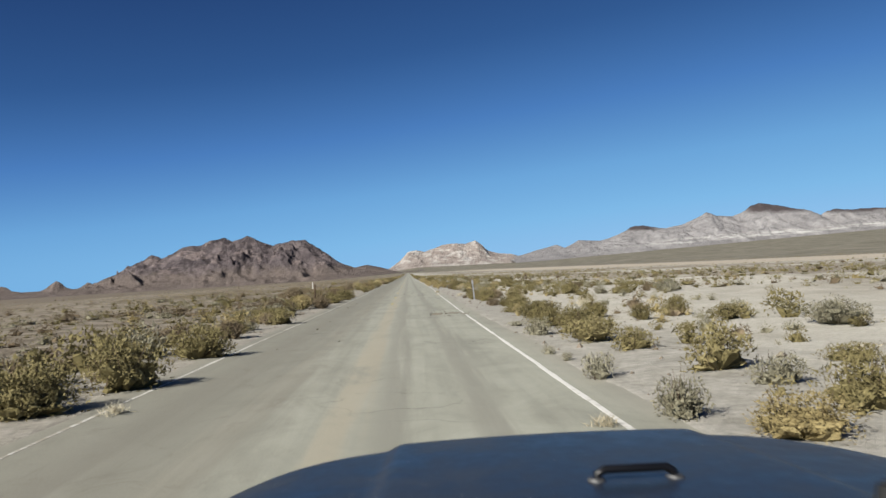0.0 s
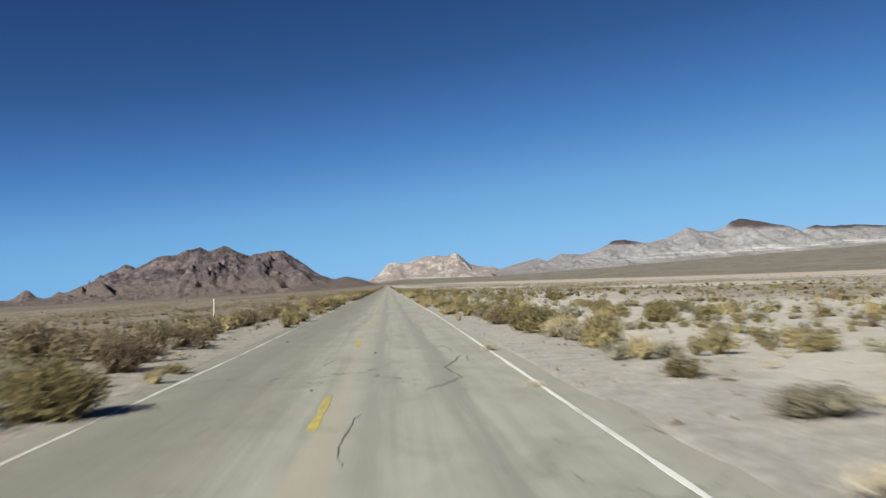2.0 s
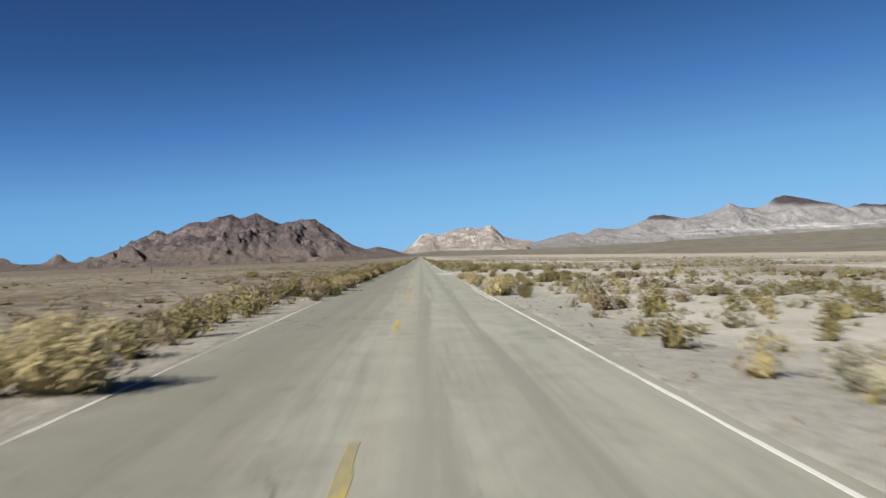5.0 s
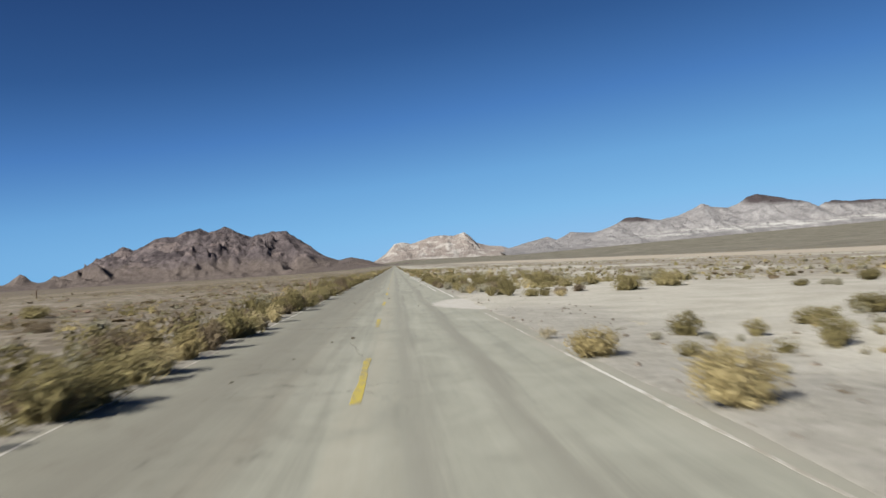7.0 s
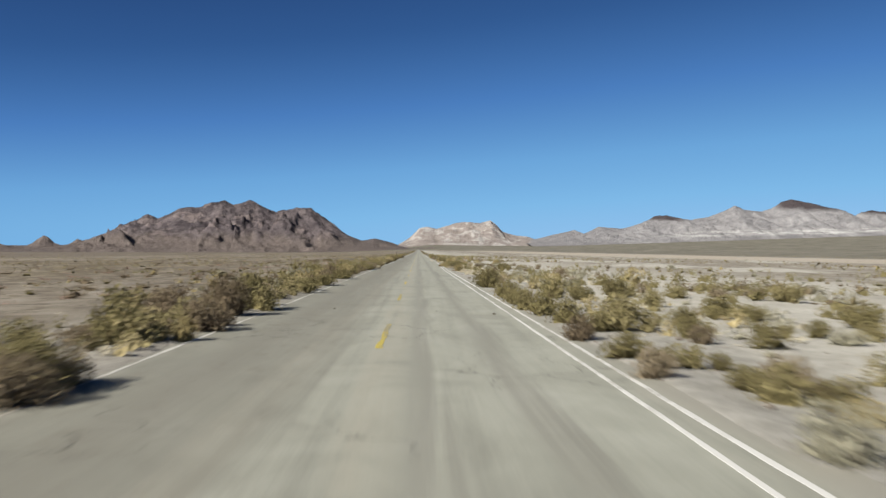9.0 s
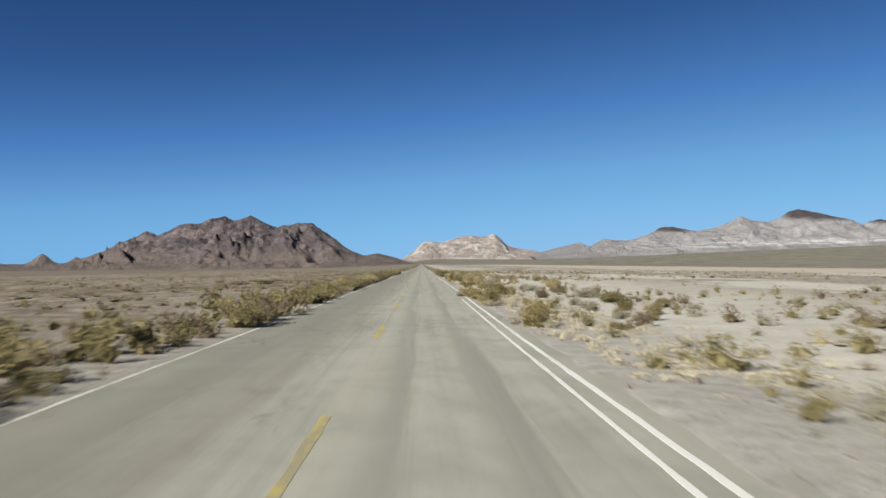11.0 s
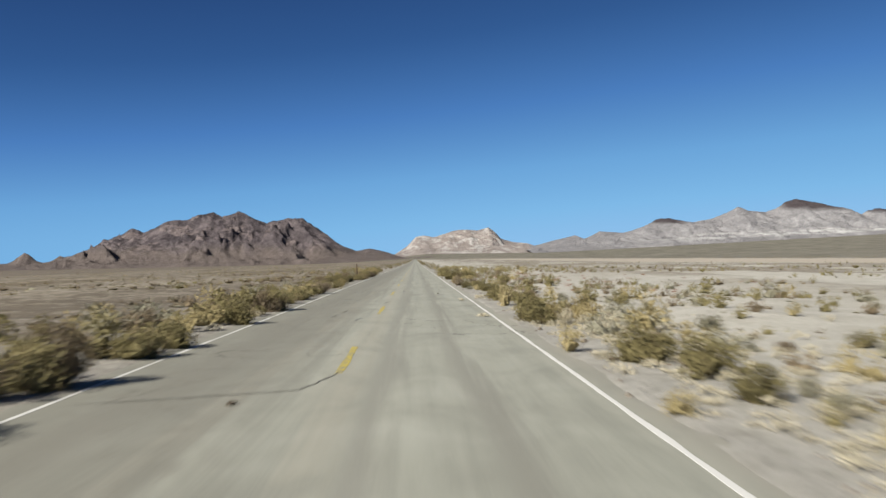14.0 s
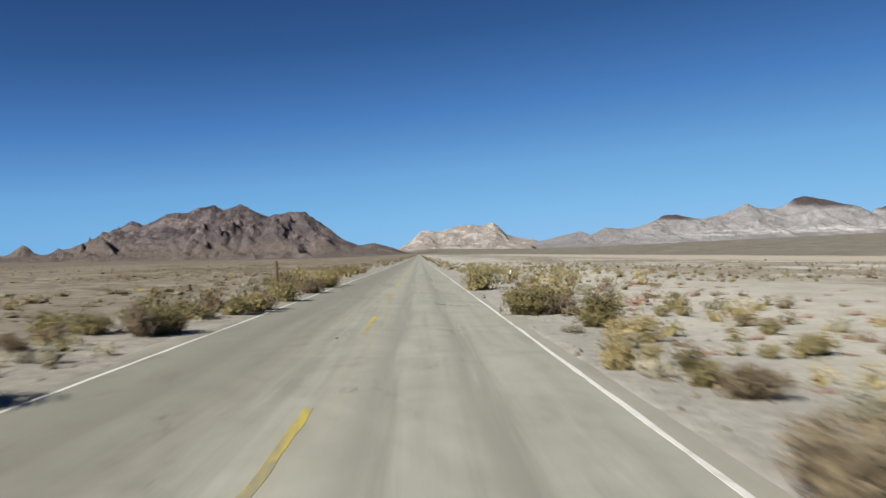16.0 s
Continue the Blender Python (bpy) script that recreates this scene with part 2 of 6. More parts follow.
def make_rock(name, stops, pale, pale_amount, caps=(), scale=0.012, skirt=None, stretch=(0.5, 0.5, 2.6), vein=(0.52, 0.62), streaks=None, rough_tone=0.55):
    m, n, l, b = material(name, 0.95, spec=0.1)
    x, y, z = axes(n, l)
    p = where(n, l)
    tone = noise_of(n, l, p, scale, 9.0, 0.72, 0.4)
    base = ramp(n, l, tone, stops)
    beds = noise_of(n, l, where(n, l, stretch), scale * 0.9, 8.0, 0.7, 1.2)
    base = mix(n, l, calc(n, l, "MULTIPLY", span(n, l, beds, *vein), pale_amount), base, pale)
    if skirt:
        foot, low, high = skirt
        slope = calc(n, l, "ADD", z, calc(n, l, "MULTIPLY", calc(n, l, "SUBTRACT", tone, 0.5), 90.0))
        base = mix(n, l, calc(n, l, "MULTIPLY", span(n, l, slope, high, low), 0.8), base, foot)
    if streaks:
        # bright sheets of ash along the foot, whose height rises eastward
        bright, rise, level, tall = streaks
        over = calc(n, l, "SUBTRACT", z, calc(n, l, "ADD", calc(n, l, "MULTIPLY", x, rise), level))
        over = calc(n, l, "ADD", over, calc(n, l, "MULTIPLY", calc(n, l, "SUBTRACT", tone, 0.5), tall * 1.2))
        sheet = calc(n, l, "MULTIPLY", calc(n, l, "MULTIPLY", span(n, l, over, -4.0, 4.0), span(n, l, over, tall, tall * 0.4)), span(n, l, x, 950.0, 1500.0))
        thin = noise_of(n, l, where(n, l, (0.25, 0.25, 5.0)), 0.02, 6.0, 0.65, 0.5)
        base = mix(n, l, calc(n, l, "MULTIPLY", sheet, span(n, l, thin, 0.44, 0.56)), base, bright)
    for dark, west, east, low, high in caps:
        lift = calc(n, l, "ADD", z, calc(n, l, "MULTIPLY", calc(n, l, "SUBTRACT", tone, 0.5), 70.0))
        here = calc(n, l, "MULTIPLY", span(n, l, x, west - 25.0, west + 25.0), span(n, l, x, east + 25.0, east - 25.0))
        base = mix(n, l, calc(n, l, "MULTIPLY", span(n, l, lift, low, high), here), base, dark)
    rubble = noise_of(n, l, p, scale * 6, 8.0, 0.8, 0.6)
    base = mix(n, l, rough_tone, base, ramp(n, l, rubble, [(0.34, (0.2,)), (0.5, (0.5,)), (0.66, (0.8,))]), "OVERLAY")
    l.new(base, b.inputs["Base Color"])
    bump(n, l, b, noise_of(n, l, p, scale * 5, 9.0, 0.78), 1.0, 12.0)
    return m


def make_leaf(name, stops, spread):
    m, n, l, b = material(name, 0.75, spec=0.15)
    g = n.new("ShaderNodeNewGeometry")
    o = n.new("ShaderNodeObjectInfo")
    blend = calc(n, l, "ADD", calc(n, l, "MULTIPLY", g.outputs["Random Per Island"], spread), calc(n, l, "MULTIPLY", o.outputs["Random"], 1.0 - spread))
    base = ramp(n, l, blend, stops)
    tuft = noise_of(n, l, where(n, l), 13.0, 4.0, 0.7)
    base = mix(n, l, 0.5, base, ramp(n, l, tuft, [(0.3, (0.25,)), (0.7, (0.8,))]), "OVERLAY")
    l.new(base, b.inputs["Base Color"])
    bump(n, l, b, tuft, 0.8, 0.03)
    t = n.new("ShaderNodeBsdfTranslucent")
    l.new(base, t.inputs[0])
    s = n.new("ShaderNodeMixShader")
    s.inputs[0].default_value = 0.22
    out = n["Material Output"]
    l.new(b.outputs[0], s.inputs[1])
    l.new(t.outputs[0], s.inputs[2])
    l.new(s.outputs[0], out.inputs[0])
    return m


def make_plain(name, colour, rough, metal=0.0, spec=0.5, grain=25.0, vary=0.35):
    m, n, l, b = material(name, rough, metal, spec)
    k = noise_of(n, l, where(n, l), grain, 5.0, 0.7)
    low = tuple(c * (1 - vary) for c in colour)
    l.new(ramp(n, l, k, [(0.3, low), (0.65, colour)]), b.inputs["Base Color"])
    bump(n, l, b, k, 0.15, 0.004)
    return m


GROUND = make_ground()
ASPHALT = make_asphalt()
WHITE_PAINT = make_paint("worn_white_paint", (0.458, 0.45, 0.426), (0.239, 0.226, 0.198), 0.66)
FAINT_PAINT = make_paint("faint_white_paint", (0.406, 0.395, 0.369), (0.218, 0.2, 0.166), 0.78)
YELLOW_PAINT = make_paint("worn_yellow_paint", (0.335, 0.268, 0.048), (0.192, 0.172, 0.11), 0.76)
TAR = make_plain("crack_filler", (0.0652, 0.0598, 0.0508), 0.8, grain=12.0)
DARK_ROCK = make_rock("dark_brown_rock", [(0.36, (0.0277, 0.0234, 0.0265)), (0.5, (0.0721, 0.0602, 0.0638)), (0.64, (0.122, 0.102, 0.104))], (0.176, 0.142, 0.135), 0.6, scale=0.014, skirt=((0.109, 0.0892, 0.08), 20.0, 66.0), stretch=(0.8, 0.8, 1.4), vein=(0.53, 0.60))
PINK_ROCK = make_rock("pale_pinkish_rock", [(0.32, (0.150, 0.126, 0.115)), (0.5, (0.200, 0.172, 0.158)), (0.7, (0.25, 0.222, 0.206))], (0.325, 0.31, 0.293), 0.85, scale=0.011, stretch=(0.9, 0.6, 0.8), vein=(0.50, 0.60), rough_tone=0.3)
CAP = (0.050, 0.041, 0.043)
# grey rock with the distance haze put into its stops, lighter and bluer
HAZED_GREY_ROCK = make_rock("hazed_grey_rock", [(0.30, (0.121, 0.115, 0.119)), (0.5, (0.161, 0.155, 0.159)), (0.72, (0.205, 0.198, 0.202))], (0.248, 0.242, 0.244), 0.5, scale=0.007, stretch=(0.8, 0.6, 1.2),
                      caps=((CAP, 1225.0, 1395.0, 176.0, 196.0), (CAP, 1915.0, 2320.0, 240.0, 272.0), (CAP, 2330.0, 3400.0, 222.0, 246.0)), streaks=((0.285, 0.28, 0.274), 0.040, 40.0, 36.0), rough_tone=0.35)
OLIVE_LEAF = make_leaf("olive_leaf", [(0.0, (0.075, 0.064, 0.029)), (0.45, (0.137, 0.116, 0.053)), (0.8, (0.195, 0.166, 0.081)), (1.0, (0.25, 0.213, 0.117))], 0.4)
GOLD_LEAF = make_leaf("golden_leaf", [(0.0, (0.14, 0.110, 0.050)), (0.5, (0.245, 0.199, 0.098)), (1.0, (0.36, 0.305, 0.175))], 0.4)
GREY_LEAF = make_leaf("grey_green_leaf", [(0.0, (0.115, 0.106, 0.072)), (0.5, (0.20, 0.187, 0.135)), (1.0, (0.29, 0.274, 0.21))], 0.4)
BROWN_TWIG = make_leaf("brown_twig", [(0.0, (0.068, 0.05, 0.032)), (0.5, (0.13, 0.1, 0.064)), (1.0, (0.23, 0.188, 0.128))], 0.4)
STRAW = make_leaf("straw", [(0.0, (0.25, 0.215, 0.145)), (0.5, (0.365, 0.325, 0.235)), (1.0, (0.46, 0.425, 0.335))], 0.4)
RUST_LEAF = make_leaf("rust_red_herb", [(0.0, (0.11, 0.062, 0.045)), (0.5, (0.19, 0.115, 0.088)), (1.0, (0.27, 0.19, 0.15))], 0.5)
BARK = make_plain("grey_brown_bark", (0.0798, 0.0588, 0.0399), 0.9, spec=0.1)
STONE = make_plain("desert_stone", (0.141, 0.117, 0.0938), 0.9, spec=0.2, grain=8.0)
GALVANISED = make_plain("galvanised_steel", (0.36, 0.37, 0.40), 0.5, 0.5)
RUSTY = make_plain("rusty_steel", (0.16, 0.085, 0.05), 0.8, 0.2)
OLD_WOOD = make_plain("weathered_post_wood", (0.085, 0.058, 0.04), 0.9, spec=0.1, grain=14.0, vary=0.5)
WHITE_PLATE = make_plain("white_enamel", (0.72, 0.71, 0.68), 0.5)
BLACK_PLATE = make_plain("black_enamel", (0.02, 0.02, 0.02), 0.5)


# ---- shared builders ----
def mesh_of(name, verts, faces, mat, smooth=False):
    me = bpy.data.meshes.new(name)
    me.from_pydata([tuple(v) for v in verts], [], faces)
    me.materials.append(mat)
    if smooth:
        me.polygons.foreach_set("use_smooth", [True] * len(me.polygons))
    me.update()
    return me


def grid_mesh(name, xs, ys, zs, mat, smooth=True):
    """A sheet over the lines xs and ys; zs has a row for each of ys."""
    nx, ny = len(xs), len(ys)
    gx, gy = np.meshgrid(xs, ys)
    co = np.stack([gx, gy, zs], axis=-1).reshape(-1, 3).astype(np.float32)
    i = np.arange(nx * ny).reshape(ny, nx)
    quads = np.stack([i[:-1, :-1], i[:-1, 1:], i[1:, 1:], i[1:, :-1]], axis=-1).reshape(-1, 4)
    me = bpy.data.meshes.new(name)
    me.vertices.add(len(co))
    me.vertices.foreach_set("co", co.ravel())
    me.loops.add(quads.size)
    me.loops.foreach_set("vertex_index", quads.ravel().astype(np.int32))
    me.polygons.add(len(quads))
    me.polygons.foreach_set("loop_start", np.arange(0, quads.size, 4, dtype=np.int32))
    me.polygons.foreach_set("use_smooth", np.full(len(quads), smooth))
    me.materials.append(mat)
    me.update(calc_edges=True)
    me.validate()
    return me


def soup_mesh(name, tris, mats, which=None):
    """Loose triangles, an array (n, 3, 3)."""
    k = len(tris)
    me = bpy.data.meshes.new(name)
    me.vertices.add(k * 3)
    me.vertices.foreach_set("co", np.asarray(tris, np.float32).ravel())
    me.loops.add(k * 3)
    me.loops.foreach_set("vertex_index", np.arange(k * 3, dtype=np.int32))
    me.polygons.add(k)
    me.polygons.foreach_set("loop_start", np.arange(0, k * 3, 3, dtype=np.int32))
    for m in mats:
        me.materials.append(m)
    if which is not None:
        me.polygons.foreach_set("material_index", np.asarray(which, np.int32))
    me.update(calc_edges=True)
    return me


def part(name, bm, mat, parent, label=""):
    me = bpy.data.meshes.new(name)
    bm.to_mesh(me)
    bm.free()
    me.materials.append(mat)
    ob = new(name, me)
    ob.parent = parent
    return tagged(ob, label)


def hold(name, me, parent, label=""):
    ob = new(name, me)
    ob.parent = parent
    return tagged(ob, label)


class Field:
    """Smooth value noise on a lattice, for whole arrays at once."""

    def __init__(self, seed):
        self.t = np.random.RandomState(seed).rand(256, 256)

    def at(self, x, y):
        x, y = np.asarray(x, float), np.asarray(y, float)
        i, j = np.floor(x).astype(int), np.floor(y).astype(int)
        u, v = x - i, y - j
        u, v = u * u * u * (u * (6 * u - 15) + 10), v * v * v * (v * (6 * v - 15) + 10)
        g = lambda p, q: self.t[p % 256, q % 256]
        top = g(i, j) * (1 - u) + g(i + 1, j) * u
        low = g(i, j + 1) * (1 - u) + g(i + 1, j + 1) * u
        return (top * (1 - v) + low * v) * 2 - 1

    def sum(self, x, y, octaves=5, gain=0.5):
        s, a = 0, 1.0
        for k in range(octaves):
            s, a = s + a * self.at(x * 2 ** k + 17.3 * k, y * 2 ** k - 9.1 * k), a * gain
        return s

    def ridged(self, x, y, octaves=6, gain=0.55):
        s, a, w = 0, 1.0, 1.0
        for k in range(octaves):
            r = (1 - np.abs(self.at(x * 2 ** k + 31.7 * k, y * 2 ** k + 5.3 * k))) ** 2 * w
            s, a, w = s + a * r, a * gain, np.clip(r * 1.6, 0, 1)
        return s


RELIEF = Field(3)


def soft_over(v, start, width):
    """v - start where v is well over start, easing in over width."""
    d = np.clip((np.asarray(v, float) - start) / width, 0, None)
    return width * np.where(d < 1, d * d / 2, d - 0.5)


def ground_height(x, y):
    x, y = np.asarray(x, float), np.asarray(y, float)
    east = np.clip((x + 250) / 300, 0, 1)
    z = (0.0028 * soft_over(y, 600, 200) + 0.012 * soft_over(y, 2100, 500)) * east
    z = z + 0.006 * soft_over(x, 60, 40) + 0.042 * soft_over(x, 480, 250) - 0.020 * soft_over(-x, 5, 14) + 0.006 * soft_over(-x, 250, 100)
    away = np.clip((np.abs(x) - 3.7) / 2.0, 0, 1)
    near = np.clip(1.4 - np.abs(x) / 120, 0.25, 1)
    hummock = 0.09 * RELIEF.sum(x / 3.1, y / 3.7, 4) + 0.10 * RELIEF.sum(x / 11, y / 13, 2)
    berm = 0.10 * np.exp(-((x - 4.6) / 0.8) ** 2) * (0.6 + RELIEF.at(x / 2, y / 6)) + 0.08 * np.exp(-((x + 4.2) / 0.8) ** 2)
    bare = np.clip((y - 176) / 6, 0, 1) * np.clip((198 - y) / 6, 0, 1) * (x > 0)
    edge = np.where(x > 0, 3.37, 3.12) + 0.09 * RELIEF.sum(y / 4.3, x * 0 + np.where(x > 0, 2.5, 7.5), 2) + 0.08 * RELIEF.at(y / 15, x * 0 + np.where(x > 0, 4.5, 9.5))
    drift = 0.016 * RELIEF.sum(x / 0.9, y / 1.4, 3) * np.clip((np.abs(x) - edge + 0.2) / 0.3, 0, 1)
    z = z + away * near * (hummock * (1 - 0.85 * bare) - 0.02) + away * berm * (1 - bare) + 0.012 + drift
    z = z - 0.045 * np.clip((edge - np.abs(x)) / 0.2, 0, 1)
    return z


# ---- ground, road ----
def spread_lines(fine, reach, first, growth):
    out, d = [fine], first
    while out[-1] < reach:
        out.append(out[-1] + d)
        d *= growth
    return np.array(out)


def make_desert():
    inner = np.unique(np.concatenate([np.arange(-26, 26.01, 1.0), np.arange(-3.7, -2.7, 0.12), np.arange(2.9, 4.0, 0.12)]).round(3))
    outer = spread_lines(26, 4700, 0.9, 1.15)[1:]
    xs = np.concatenate([-outer[::-1], inner, outer])
    ys = np.concatenate([-spread_lines(30, 900, 1.5, 1.3)[::-1], np.arange(-29, 430, 1.0), spread_lines(430, 4960, 1.2, 1.035)])
    gx, gy = np.meshgrid(xs, ys)
    ob = new("ground", grid_mesh("ground", xs, ys, ground_height(gx, gy), GROUND))
    tagged(ob, "pale sandy desert ground with gravel, straw and a far wash", "ground", kind="structure")


ROAD_EDGE = Field(21)


def road_width(ys):
    """How far the asphalt reaches left and right of the centre line."""
    return (3.42 + 0.06 * ROAD_EDGE.at(ys / 6, ys * 0), 3.66 + 0.06 * ROAD_EDGE.at(ys / 5, ys * 0 + 5))


def road_surface(x, ys):
    left, right = road_width(ys)
    c = np.abs(x) / np.where(x < 0, left, right)
    rise = 0.0028 * soft_over(ys, 600, 200) + 0.012 * soft_over(ys, 2100, 500)
    return rise + 0.02 - 0.02 * c ** 2 - 0.012 * np.clip((c - 0.97) / 0.03, 0, 1)


def ribbon(name, mat, xs_of, y0, y1, step, z, ragged, label, category, seed, thick=0.002):
    """A strip along the road between two edges, with ragged sides and a small thickness."""
    f = Field(seed)
    ys = np.arange(y0, y1 + step, step)
    left, right = xs_of(ys)
    left = left + ragged * f.sum(ys * 1.3, ys * 0 + 3.7, 3)
    right = right + ragged * f.sum(ys * 1.3, ys * 0 + 11.2, 3)
    lie = lambda x: np.maximum(road_surface(x, ys), ground_height(x, ys)) + z
    cross = [(left - 0.004, -thick), (left, 0), (left * 0.5 + right * 0.5, 0.0), (right, 0), (right + 0.004, -thick)]
    lies = [lie(c[0]) + c[1] for c in cross]
    verts, faces, k = [], [], len(cross)
    for j in range(len(ys)):
        verts += [(c[0][j], ys[j], h[j]) for c, h in zip(cross, lies)]
    for j in range(len(ys) - 1):
        faces += [(j * k + i, j * k + i + 1, (j + 1) * k + i + 1, (j + 1) * k + i) for i in range(k - 1)]
    ob = new(name, mesh_of(name, verts, faces, mat))
    return tagged(ob, label, category, kind="structure")


def make_road():
    ys = np.concatenate([np.arange(-30, 420, 0.4), spread_lines(420, 2300, 0.5, 1.03)])
    cols = [-1.0, -1.0, -0.97, -0.86, -0.7, -0.35, 0.0, 0.35, 0.7, 0.86, 0.97, 1.0, 1.0]
    wide_left, wide_right = road_width(ys)
    zz = 0.0028 * soft_over(ys, 600, 200) + 0.012 * soft_over(ys, 2100, 500)
    verts, faces, k = [], [], len(cols)
    for j, yy in enumerate(ys):
        for i, c in enumerate(cols):
            w = wide_left[j] if c < 0 else wide_right[j]
            drop = -0.16 if i in (0, k - 1) else -0.02 * abs(c) ** 2 - (0.012 if abs(c) == 1 else 0)
            verts.append((c * w, yy, zz[j] + drop + 0.02))
    for j in range(len(ys) - 1):
        faces += [(j * k + i, j * k + i + 1, (j + 1) * k + i + 1, (j + 1) * k + i) for i in range(k - 1)]
    road = new("road", mesh_of("road", verts, faces, ASPHALT, True))
    tagged(road, "sun-bleached cracked two-lane asphalt road with dusty edges", "road", kind="structure")


def road_top(x):
    return 0.02 - 0.02 * (x / 3.2) ** 2


# where the painted lines run: how far they lie from the centre line, along y
RIGHT_LINE = ((-25, 34, 41, 50, 64, 80, 92, 105, 142, 170, 215, 264, 300, 1500), (2.79, 2.80, 2.85, 2.88, 3.00, 3.12, 3.17, 3.14, 3.09, 3.10, 3.10, 2.97, 3.06, 3.05))
SECOND_LINE = ((139, 151, 204, 209, 230, 264, 283), (2.93, 2.92, 2.78, 2.79, 2.75, 2.68, 2.72))
LEFT_LINE = ((-25, 20, 64, 76, 88, 140, 212, 264, 300, 335, 365, 1500), (-2.82, -2.80, -2.65, -2.72, -2.82, -2.99, -2.99, -2.88, -2.83, -2.80, -2.87, -2.86))


def make_lines():
    def line(run, wide):
        middle = lambda ys: np.interp(ys, run[0], run[1])
        return lambda ys: (middle(ys) - wide / 2, middle(ys) + wide / 2)
    z = 0.0025
    for y0, y1, wide, paint in ((-25, 160, 0.062, WHITE_PAINT), (160, 181, 0.05, FAINT_PAINT), (194, 236, 0.062, WHITE_PAINT), (236, 284, 0.085, WHITE_PAINT), (284, 1500, 0.062, WHITE_PAINT)):
        ribbon("edge_line", paint, line(RIGHT_LINE, wide), y0, y1, 0.5, z, 0.011, "worn solid white edge line on the asphalt", "road marking", 31)
    ribbon("edge_line", WHITE_PAINT, line(SECOND_LINE, 0.058), 204.5, 283, 0.5, z, 0.010, "second white edge line painted beside an older one", "road marking", 32)
    ribbon("edge_line", WHITE_PAINT, line(SECOND_LINE, 0.055), 139.5, 151, 0.5, z, 0.010, "short white edge line painted beside an older one", "road marking", 34)
    ribbon("edge_line", FAINT_PAINT, line(LEFT_LINE, 0.055), -25, 262, 0.5, z, 0.014, "faded white edge line partly buried in dust", "road marking", 33)
    ribbon("edge_line", WHITE_PAINT, line(LEFT_LINE, 0.055), 262, 1500, 0.5, z, 0.012, "worn white edge line beside a scrubby verge", "road marking", 35)


FAINT_YELLOW = make_paint("nearly_worn_away_yellow", (0.262, 0.22, 0.098), (0.212, 0.2, 0.162), 0.9)
DASH_STEP, DASH_LONG = 12.19, 3.05


def make_dashes():
    # the paint has gone from the first stretch, and the second was set out anew
    starts = [5.1 + DASH_STEP * i for i in range(3, 10)] + [6.3 + DASH_STEP * i for i in range(10, 60)]
    for i, y0 in enumerate(starts):
        # some were painted over with a longer stroke, the first ones are worn short
        shift, long = (-0.4, 2.7) if y0 < 80 else (0.5, 4.5) if 138 < y0 < 172 else (-0.2, 4.2) if 195 < y0 < 225 else (0.0, 4.2) if 330 < y0 < 340 else (0.9, 4.1) if y0 > 340 else (0.0, DASH_LONG + 0.25)
        y0 += shift
        ribbon("lane_dash", YELLOW_PAINT, lambda ys: (np.full(len(ys), -0.048), np.full(len(ys), 0.048)), y0, y0 + long, 0.2, 0.0025, 0.020, "worn yellow centre-line dash", "road marking", 40 + i)["group"] = "centre line dashes"


def make_old_stripe():
    for x, y0, y1 in ((0.0, 267, 286), (-0.06, 145.6, 153)):
        ribbon("old_stripe", FAINT_YELLOW, lambda ys: (np.full(len(ys), x - 0.025), np.full(len(ys), x + 0.02)), y0, y1, 0.25, 0.002, 0.014, "nearly worn away yellow centre stripe", "road marking", 39)



make_desert()
make_road()
make_lines()
make_dashes()
make_old_stripe()


# ---- mountains ----
def make_mountain(name, label, mat, crest, middle, depth, x0, x1, step, rough, seed, sink=6.0, spur=1.0, block=110.0):
    """A range whose crest runs across the view at y = middle: crest gives summits and saddles as (x, height)."""
    f = Field(seed)
    xs = np.arange(x0, x1 + step, step)
    ys = np.arange(middle - depth, middle + depth * 0.55, step)
    gx, gy = np.meshgrid(xs, ys)
    # the crest wanders to and fro
    bend = depth * 0.10 * f.sum(gx / (depth * 0.5), gx * 0, 3)
    px, pz = [c[0] for c in crest], [c[1] for c in crest]
    top = np.interp(gx, px, pz)
    off = (gy - middle - bend)
    off = np.where(off < 0, -off / depth, off / (depth * 0.5))
    warp = 0.35 * f.sum(gx / (depth * 0.25), gy / (depth * 0.5), 3)
    # spurs run down aslant from the crest
    slant = gx + 0.55 * (gy - middle)
    spurs = f.ridged(slant / (depth * 0.34) + warp, gy / (depth * 0.8) + warp, 5, 0.55)
    fall = np.clip(1 - off, 0, 1)
    shape = fall ** (1.25 - 0.45 * spur * np.clip(spurs - 0.8, -0.6, 0.7))
    ground = ground_height(gx, gy)
    lift = np.clip(top - ground, 0, None)
    z = ground + lift * shape
    flank = np.clip(shape * (1 - shape) * 4, 0, 1) * np.clip(lift / 90, 0, 1.3)
    gully = (spurs - 0.9) * 0.9 * rough * flank
    blocks = rough * 1.5 * (f.ridged(slant / block + warp, gy / block - warp, 6, 0.68) - 1.0) * flank * np.clip(lift / 130, 0.15, 1) ** 1.5
    crags = rough * 0.9 * (f.ridged(gx / (block * 0.3) + warp, gy / (block * 0.3), 3, 0.6) - 0.95) * np.clip(shape * 2.2 - 0.4, 0, 1) * (1 - 0.72 * shape) * np.clip(lift / 110, 0, 1) ** 1.5
    z = z + gully + blocks + crags
    z = np.where(fall <= 0.001, ground - sink, z) - sink * (1 - np.clip(shape * 12, 0, 1))
    ob = new(name, grid_mesh(name, xs, ys, z, mat, True))
    tagged(ob, label, "mountain", kind="structure")


